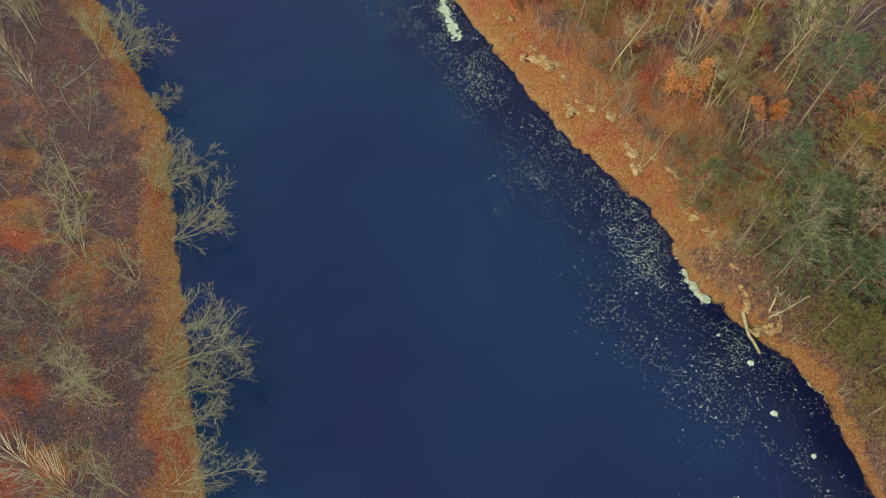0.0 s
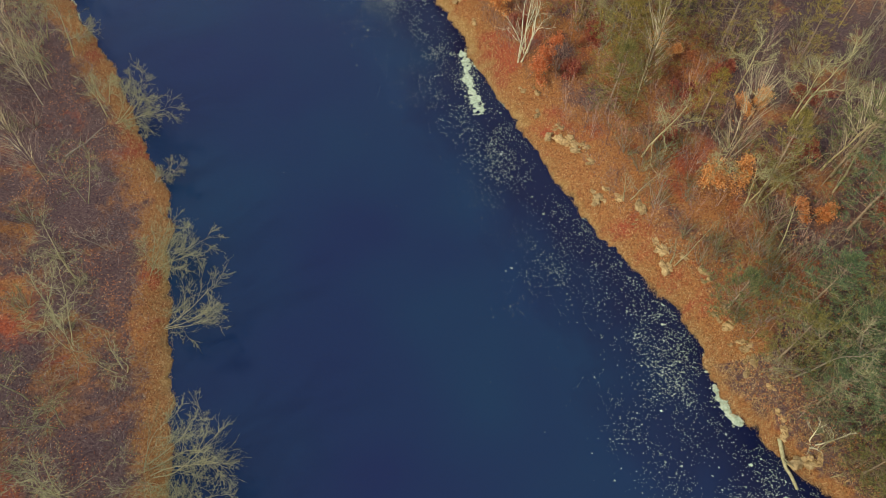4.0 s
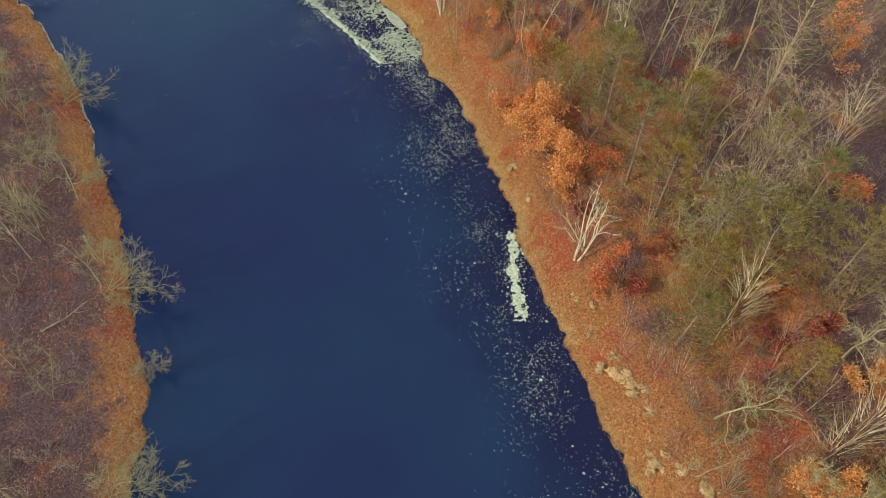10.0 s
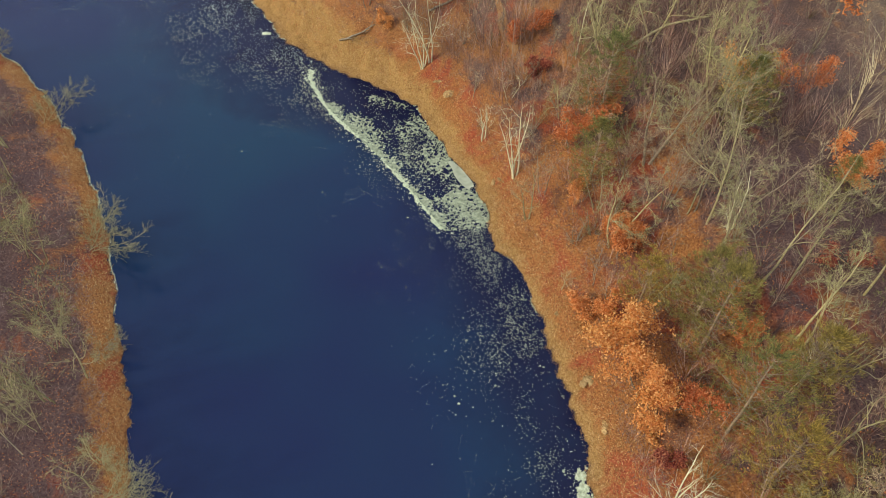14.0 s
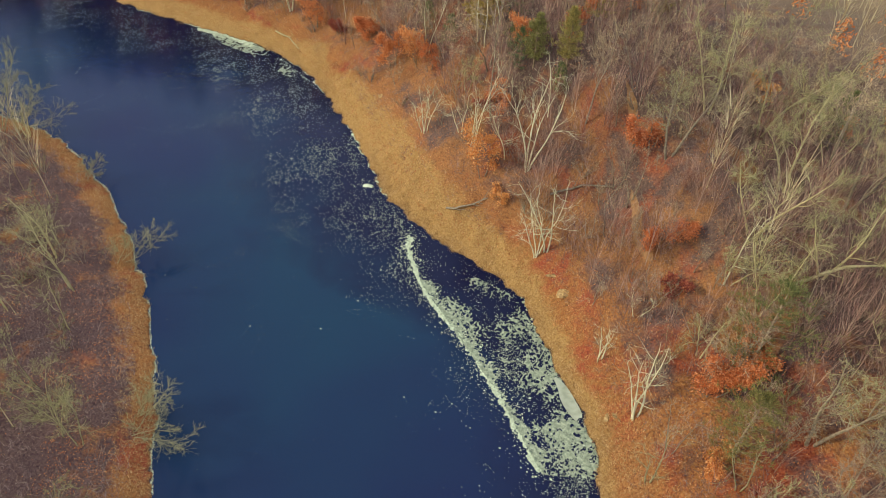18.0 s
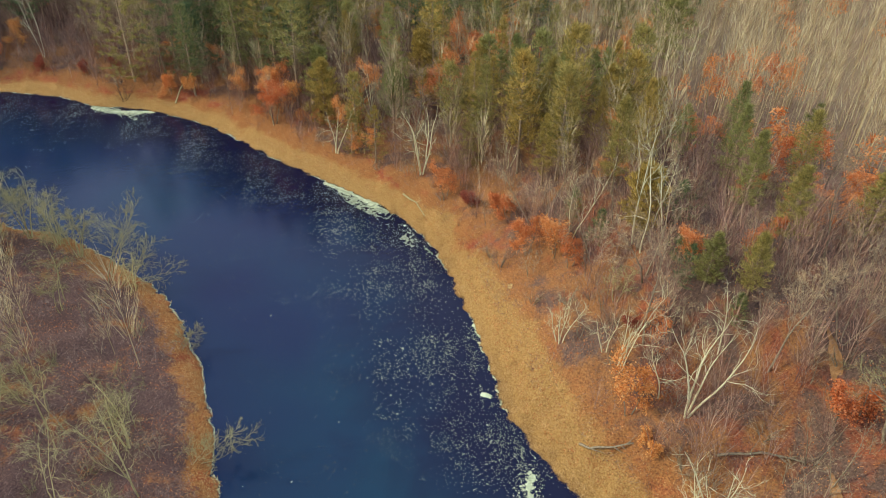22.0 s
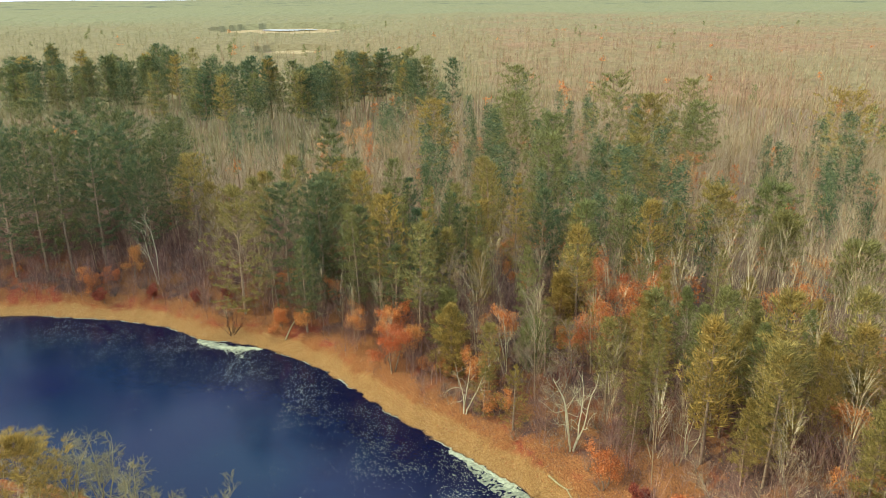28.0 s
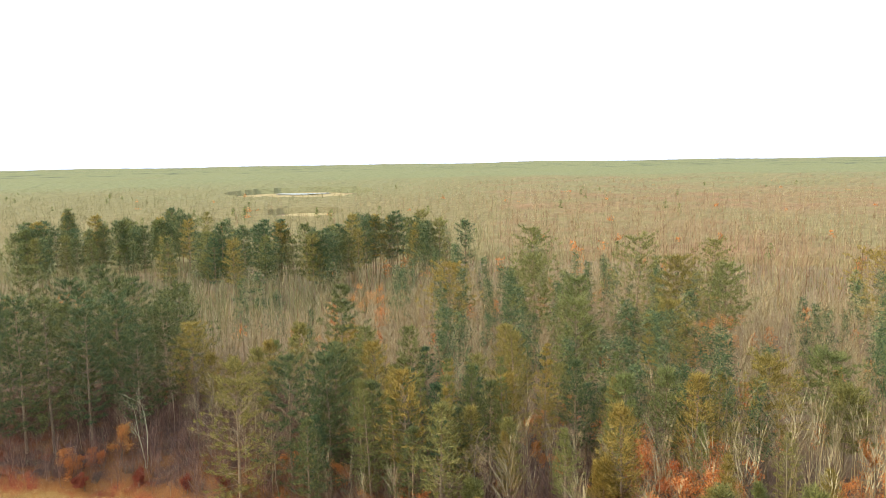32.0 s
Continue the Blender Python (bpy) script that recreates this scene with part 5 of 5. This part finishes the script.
ok = (d > 30) & ~((q[:, 0] > -150) & (q[:, 1] < 215)) & ~open_land(*q.T)
pieces("far_thicket", "pale bare growth of the far woods", "woods", q[ok], z[ok] + 1.0, 5.0, 0.10, FAR_OLIVE, 33, 0.0, 5.0)

# ---- foam and ice on the water ----
def lumps(name, label, p, size, seed, low=0.03, mat=None):
    """Small flat-domed clots of foam at points."""
    g = np.random.RandomState(seed)
    m, n_ = len(p), 5
    r = size * np.exp(g.normal(0, 0.45, m))
    a = g.uniform(0, 6.283, m)[:, None] + np.arange(n_) * 6.2832 / n_
    rim = r[:, None] * g.uniform(0.65, 1.3, (m, n_))
    stretch = g.uniform(0.6, 1.0, (m, 1))
    ring = np.stack([p[:, :1] + rim * np.cos(a), p[:, 1:] + rim * np.sin(a) * stretch, np.full((m, n_), 0.008)], 2)
    top = np.column_stack([p, low + 0.25 * r])[:, None]
    v = np.concatenate([ring, top], 1).reshape(-1, 3)
    k_ = np.arange(n_)
    f_ = np.stack([k_, (k_ + 1) % n_, np.full(n_, n_)], 1)[None] + (np.arange(m) * (n_ + 1))[:, None, None]
    tagged(new(name, mesh_of(name, v, f_.reshape(-1, 3), mat or foam_mat, True)), label, "foam", kind="stuff")


def on_line(points, count, g, width):
    line = spline(points, 8)
    k_ = g.randint(0, len(line) - 1, count)
    p = line[k_] + g.uniform(0, 1, (count, 1)) * (line[k_ + 1] - line[k_])
    return p + g.normal(0, width, (count, 2))


g = np.random.RandomState(9)
line = R_LINE[(R_LINE[:, 1] > -2) & (R_LINE[:, 0] > -135)]
k_ = g.randint(0, len(line) - 1, 420000)
p = line[k_] + g.uniform(0, 1, (420000, 1)) * (line[k_ + 1] - line[k_]) + g.normal(0, 1, (420000, 2)) * np.where(line[k_, 1] > 76, 7.0, 4.2)[:, None]
d = spot(p[:, 0], p[:, 1])[0]
ahead_ = 0.8 * waves(p[:, 0], p[:, 1], 11, 0.2) + 0.5 * waves(p[:, 0], p[:, 1], 2.3, 1.4)
bend_ = p[:, 1] > 74
keep = (d < -0.25) & (ahead_ + 0.7 * g.normal(0, 1, len(d)) > np.where(bend_, 0.35, 0.4) + np.abs(-d - np.where(bend_, 4.5, 2.8)) * np.where(bend_, 0.10, 0.18))
p, bend_ = p[keep], bend_[keep]
lumps("foam_flecks", "white foam flecks drifting along the bank", p[~bend_][:22000], 0.021, 10, mat=fleck_mat)
lumps("foam_flecks_bend", "white foam flecks spread over the bend", p[bend_][:30000], 0.023, 23, mat=fleck_mat)
p = p[g.uniform(0, 1, len(p)) < 0.004]
lumps("foam_clots", "larger clots of white foam on dark water", p, 0.045, 11)

def lattice(x, y, size, seed):
    """Smooth random values between 0 and 1, a new one every size metres."""
    table = np.random.RandomState(seed).uniform(0, 1, (128, 128))
    u, v = x / size, y / size
    i0, j0 = np.floor(u).astype(int), np.floor(v).astype(int)
    a, c = u - i0, v - j0
    a, c = a * a * (3 - 2 * a), c * c * (3 - 2 * c)

    def at(di, dj):
        return table[(i0 + di) % 128, (j0 + dj) % 128]

    return (at(0, 0) * (1 - a) + at(1, 0) * a) * (1 - c) + (at(0, 1) * (1 - a) + at(1, 1) * a) * c


def within(q, corners):
    c, inside = np.array(corners, float), np.zeros(len(q), bool)
    for (x0, y0), (x1, y1) in zip(c, np.roll(c, -1, 0)):
        if y0 != y1:
            inside ^= ((y0 > q[:, 1]) != (y1 > q[:, 1])) & (q[:, 0] < (x1 - x0) * (q[:, 1] - y0) / (y1 - y0) + x0)
    return inside


def froth(name, label, lo, hi, step, amount, seed, mat=None):
    """A crust of foam on the water wherever amount(points) is above nought, thicker where it is more."""
    g_ = np.random.RandomState(seed)
    ax, ay = np.arange(lo[0], hi[0], step), np.arange(lo[1], hi[1], step)
    x, y = (a.ravel() for a in np.meshgrid(ax, ay))
    x, y = x + g_.uniform(-0.35, 0.35, len(x)) * step, y + g_.uniform(-0.35, 0.35, len(y)) * step
    q = np.stack([x, y], 1)
    f = np.where(spot(x, y)[0] < 0.0, amount(q), -1.0)
    m = len(ax)
    k_ = (np.arange(len(ay) - 1)[:, None] * m + np.arange(m - 1)).ravel()
    quads = np.stack([k_, k_ + 1, k_ + m + 1, k_ + m], 1)
    quads = quads[f[quads].mean(1) > 0]
    used, quads = np.unique(quads, return_inverse=True)
    z = 0.010 + np.clip(0.06 * f[used], 0, 0.04) + g_.uniform(0, 0.006, len(used))
    tagged(new(name, mesh_of(name, np.column_stack([q[used], z]), quads.reshape(-1, 4), mat or froth_mat, True)), label, "foam", kind="stuff")


def bar(line, half, rag):
    """Foam heaped along a line, with a ragged edge."""
    path_ = spline(line, 8)
    return lambda q: half * (0.7 + 0.6 * lattice(q[:, 0], q[:, 1], 1.3, 3)) + rag * (lattice(q[:, 0], q[:, 1], 0.28, 4) + 0.6 * lattice(q[:, 0], q[:, 1], 0.12, 5) - 0.8) - gap(q, path_)


def net(corners, cell, full, near=None, reach=0.8):
    """Foam drawn out into a torn net between corners, denser near a line."""
    path_ = spline(near, 8) if near else None

    def amount(q):
        x, y = q.T
        wx_, wy_ = x + 0.5 * cell * lattice(x, y, 1.7 * cell, 6), y + 0.5 * cell * lattice(x, y, 1.7 * cell, 7)
        ridge = np.minimum(np.abs(2 * lattice(wx_, wy_, cell, 8) - 1), 1.25 * np.abs(2 * lattice(wx_, wy_, 0.55 * cell, 9) - 1))
        dense = full + 0.35 * (lattice(x, y, 3.2 * cell, 10) - 0.5) + 0.5 * (lattice(x, y, 2.6, 11) - 0.5) + 0.25 * (lattice(x, y, 0.2 * cell, 12) - 0.5)
        if near:
            dense = dense + 0.4 * np.exp(-(gap(q, path_) / reach) ** 2)
        return np.where(within(q, corners), dense - ridge, -1)

    return amount


BAR_MAIN = [(-30.3, 78.9), (-29.2, 76.9), (-26.1, 73.9), (-22, 71.3), (-17.9, 68.3), (-13.6, 64.5)]
BAR_SIDE = [(-0.3, 49.4), (0, 47.2), (0.5, 45.2), (1.1, 43.4)]
NEAR_BAR, BEND_BAR, CREEK_BAR = [(16.0, 22.2), (16.3, 21.2), (16.9, 20.2)], [(-68, 97.7), (-64, 97.8), (-59.5, 97.4)], [(-105.5, 92.9), (-102, 94), (-98.6, 96.7)]
froth("foam_bar_long", "long white foam bar curving off the bank", (-31.5, 63.5), (-12.5, 80), 0.05, bar(BAR_MAIN, 0.17, 0.34), 12)
froth("foam_bar_short", "short dense white foam bar by the bank", (-1.4, 42.5), (2.2, 50.2), 0.05, bar(BAR_SIDE, 0.28, 0.55), 13)
froth("foam_bar_near", "white foam caught against the bank", (15, 19.3), (18, 23), 0.05, bar(NEAR_BAR, 0.28, 0.3), 14)
froth("foam_bar_bend", "white foam edge along the grassy bend", (-69.5, 96), (-58.5, 98.8), 0.07, bar(BEND_BAR, 0.34, 0.5), 15)
froth("foam_bar_creek", "white foam off the mouth of the creek", (-107, 91.5), (-97.5, 97.5), 0.08, bar(CREEK_BAR, 0.36, 0.5), 16)
froth("foam_lace", "lacy net of foam between bar and bank", (-28, 63.5), (-9.6, 78), 0.036,
      net([(-27.4, 75), (-25.6, 75.6), (-23.6, 77.2), (-20.2, 76.8), (-15.4, 72.6), (-10.6, 68), (-10, 65.6), (-13.2, 64.3), (-18, 68.4)], 0.30, 0.19, BAR_MAIN, 0.5), 17, lace_mat)
froth("foam_lace_bend", "lacy foam drifting off the grassy bend", (-67, 92), (-49, 98), 0.07, net([(-67, 97.8), (-58, 97.8), (-50, 94.2), (-51, 93), (-58, 95.6), (-64, 96.2)], 0.55, 0.08, BEND_BAR, 0.8), 18, lace_mat)
froth("foam_lace_creek", "thin foam spreading from the creek mouth", (-107, 90), (-93, 97.5), 0.08, net([(-106.5, 92.8), (-98.6, 96.8), (-94, 97), (-95, 95.5), (-102, 92)], 0.7, 0.06, CREEK_BAR, 0.8), 19, lace_mat)
lumps("foam_fringe", "loose clots of foam round the foam bars", np.vstack([on_line(BAR_MAIN, 1300, g, 0.5), on_line(BAR_SIDE, 420, g, 0.45), on_line(NEAR_BAR, 120, g, 0.3), on_line(BEND_BAR, 500, g, 0.7), on_line(CREEK_BAR, 300, g, 0.6)]), 0.035, 24)
sheet("ice_plate", "smooth pale ice plate against the bank", "ice", (-13.6, 70.0), 1.7, 0.45, radians(135), ice_mat, 0.08, 0.1, kind="structure")
for x, y, s in ((-36.5, 82.7, 0.42), (17.3, 17.8, 0.16), (18.9, 16, 0.2), (19.6, 12.9, 0.2), (21.3, 10.5, 0.14)):
    lumps("ice_floe", "small white floe drifting near the bank", np.array([(x, y), (x + 0.3 * s, y + 0.2 * s), (x - 0.4 * s, y - 0.1 * s)]), s * 0.7, int(100 * s), 0.05)


def rim(line, a, b_, step, seed, gaps):
    """Points on the very edge of the water."""
    g_ = np.random.RandomState(seed)
    q = line[(line[:, 1] > a[1]) & (line[:, 0] > a[0]) & (line[:, 0] < b_)]
    out = []
    for p0, p1 in zip(q[:-1], q[1:]):
        L = np.linalg.norm(p1 - p0)
        if L < 12:
            out += [p0 + (p1 - p0) * u for u in np.arange(0, 1, step / max(L, step))]
    q = np.array(out)
    for _ in range(3):
        e = 0.05
        d0, dx, dy = spot(q[:, 0], q[:, 1])[0], spot(q[:, 0] + e, q[:, 1])[0], spot(q[:, 0], q[:, 1] + e)[0]
        n_ = np.stack([dx - d0, dy - d0], 1) / e
        q = q - np.clip(d0 + 0.05, -0.5, 0.5)[:, None] * n_ / np.maximum((n_ * n_).sum(1), 0.3)[:, None]
    q = q[waves(q[:, 0], q[:, 1], 7, 0.9) + 0.3 * waves(q[:, 0], q[:, 1], 2, 0.3) > gaps]
    return q + g_.normal(0, 0.03, q.shape)


lumps("shore_ice_low", "thin rim of ice along the low bank", rim(L_LINE, (-90, 50), -20, 0.03, 5, -0.7), 0.03, 20)
lumps("shore_ice_bend", "broken rim of ice along the grassy bend", rim(R_LINE, (-135, 76), -31, 0.07, 6, 0.1), 0.06, 21)
lumps("shore_ice_steep", "bits of ice along the steep bank", rim(R_LINE, (-28, 5), 24, 0.07, 7, 0.55), 0.04, 22)


# ---- rocks, logs ----
def rock(x, y, size, seed, tall=0.5):
    """A low ragged outcrop: a few split blocks grown together."""
    rng_ = random.Random(seed)
    bm = bmesh.new()
    for n_ in range(5):
        made = bmesh.ops.create_icosphere(bm, subdivisions=2, radius=1)["verts"]
        r_, off = size * rng_.uniform(0.3, 0.62), Vector((rng_.gauss(0, 0.55) * size, rng_.gauss(0, 0.25) * size, 0))
        for v in made:
            k_ = 0.75 + 0.7 * noise.noise(v.co * 1.7 + Vector((seed, n_, 0))) + 0.5 * abs(noise.noise(v.co * 4.1 + Vector((0, seed, n_))))
            v.co = off + Vector((v.co.x * k_ * r_, v.co.y * k_ * r_ * 0.7, max(v.co.z * k_ * r_ * tall * 1.6, -0.3 * r_)))
    me_ = bpy.data.meshes.new("rock")
    bm.to_mesh(me_)
    bm.free()
    me_.materials.append(ROCK)
    o = new("rock", me_)
    o.matrix_basis = pose(x, y, on_ground(x, y) + 0.02, 0, 0, 37 * seed)
    tagged(o, "weathered tan rock showing through the bank", "rock", "rocks on the bank")


ROCKS = [(-18, 78.3, .55), (-16.6, 77.2, .7), (-11, 69.7, .4), (-10.3, 69.5, .45), (-40.3, 91.7, .5), (9.8, 35, .8), (12.1, 34.2, .9), (13.2, 31.1, .8), (7.6, 39.4, .9),
         (8.6, 38.7, .8), (6.6, 40.7, .7), (13.4, 30.3, .9), (15.8, 29.4, .6), (17, 26, .7), (20.4, 18.2, .8), (-3.9, 59.3, .6), (-.9, 55, .7), (.5, 52.1, .5), (10.8, 34.9, .6),
         (17.6, 24.6, .5), (5.6, 42.6, .5), (19.3, 19.6, .5)]
rng = random.Random(63)
while len(ROCKS) < 44:
    x, y = rng.uniform(3, 22), rng.uniform(17, 50)
    d, r, z = (q[0] for q in spot(x, y))
    if r and 1.3 < d < 2.8:
        ROCKS.append((x, y, rng.uniform(0.3, 0.7)))
for k, (x, y, s) in enumerate(ROCKS):
    rock(x, y, 1.1 * s, k + 1, 0.2)


def log(label, points, r0, r1, mat, branches=0, seed=0):
    rng_ = random.Random(seed)
    w = Tubes()
    pts = [Vector(p) for p in points]
    smooth_ = []
    for p0, p1 in zip(pts[:-1], pts[1:]):
        smooth_ += [p0.lerp(p1, u / 3) + 0.04 * Vector((rng_.gauss(0, 1), rng_.gauss(0, 1), 0)) for u in range(3)]
    smooth_.append(pts[-1])
    m = len(smooth_)
    w.limb(smooth_, [r0 + (r1 - r0) * n_ / (m - 1) for n_ in range(m)], 7)
    for _ in range(branches):
        n_ = rng_.randrange(m // 3, m - 1)
        b_ = wander(rng_, smooth_[n_], around(rng_, smooth_[n_ + 1] - smooth_[n_], 0.8), rng_.uniform(0.6, 1.5), 3, 0.15, 0.05)
        w.limb(b_, [0.4 * r0, 0.3 * r0, 0.2 * r0, 0.1 * r0], 4)
    o = new("fallen_trunk", w.mesh("fallen_trunk", mat))
    tagged(o, label, "log")


def g_(x, y, up=0.1):
    return (x, y, max(on_ground(x, y), 0) + up)


log("pale dead trunk fallen from the bank into the river", [g_(18.9, 19.2, 0.2), g_(19.2, 17.8, 0.1), g_(19.6, 16.6, 0.02)], 0.13, 0.08, PALE, 3, 1)
log("pale bent sapling arching over the grassy bank", [g_(-96.9, 99.3), g_(-96.5, 100.2, 1.2), g_(-95.8, 101.3, 2.2), g_(-94.6, 102.2, 2.3), g_(-93.6, 102.6, 1.8)], 0.1, 0.05, PALE, 4, 2)
log("dark dead branch lying in the dry grass", [g_(-28.4, 81.6), g_(-27.6, 81.3, 0.3), g_(-26.2, 81.9, 0.2), g_(-25.2, 82.4)], 0.1, 0.05, GREY, 5, 3)
log("pale leaning dead trunk on the low bank", [g_(-27.6, 35.9), g_(-26.4, 37, 0.5), g_(-25.4, 38.2, 1.0)], 0.07, 0.03, GREY, 5, 4)
log("grey dead trunk lying at the edge of the grass", [g_(-58.5, 99.6), g_(-56.5, 99.1, 0.15), g_(-54.6, 98.2)], 0.09, 0.04, PALE, 3, 5)
log("weathered trunk fallen across the slope", [g_(-20.5, 83.2), g_(-18.3, 83.8, 0.2), g_(-16.2, 84.2, 0.1)], 0.1, 0.05, GREY, 4, 6)
log("thin dead trunk leaning in the woods", [g_(-3.5, 78.4), g_(-1.2, 79.6, 2.0), g_(1.5, 80.4, 3.2)], 0.12, 0.06, PALE, 4, 7)
CHAR = bark("dark_dead_bark", ((0.3, (0.018, 0.016, 0.018)), (0.55, (0.045, 0.040, 0.040)), (0.8, (0.09, 0.075, 0.065))))
t = thing("dead_shrub", "dark dead shrub at the mouth of the creek", "shrub", "", [(name, me) for name, me in bush_parts(77, 3.2, CHAR)])
for o in t.children:
    o.data.materials[0] = CHAR
t.matrix_basis = pose(-103.3, 95.9, up_at(-103.3, 95.9))
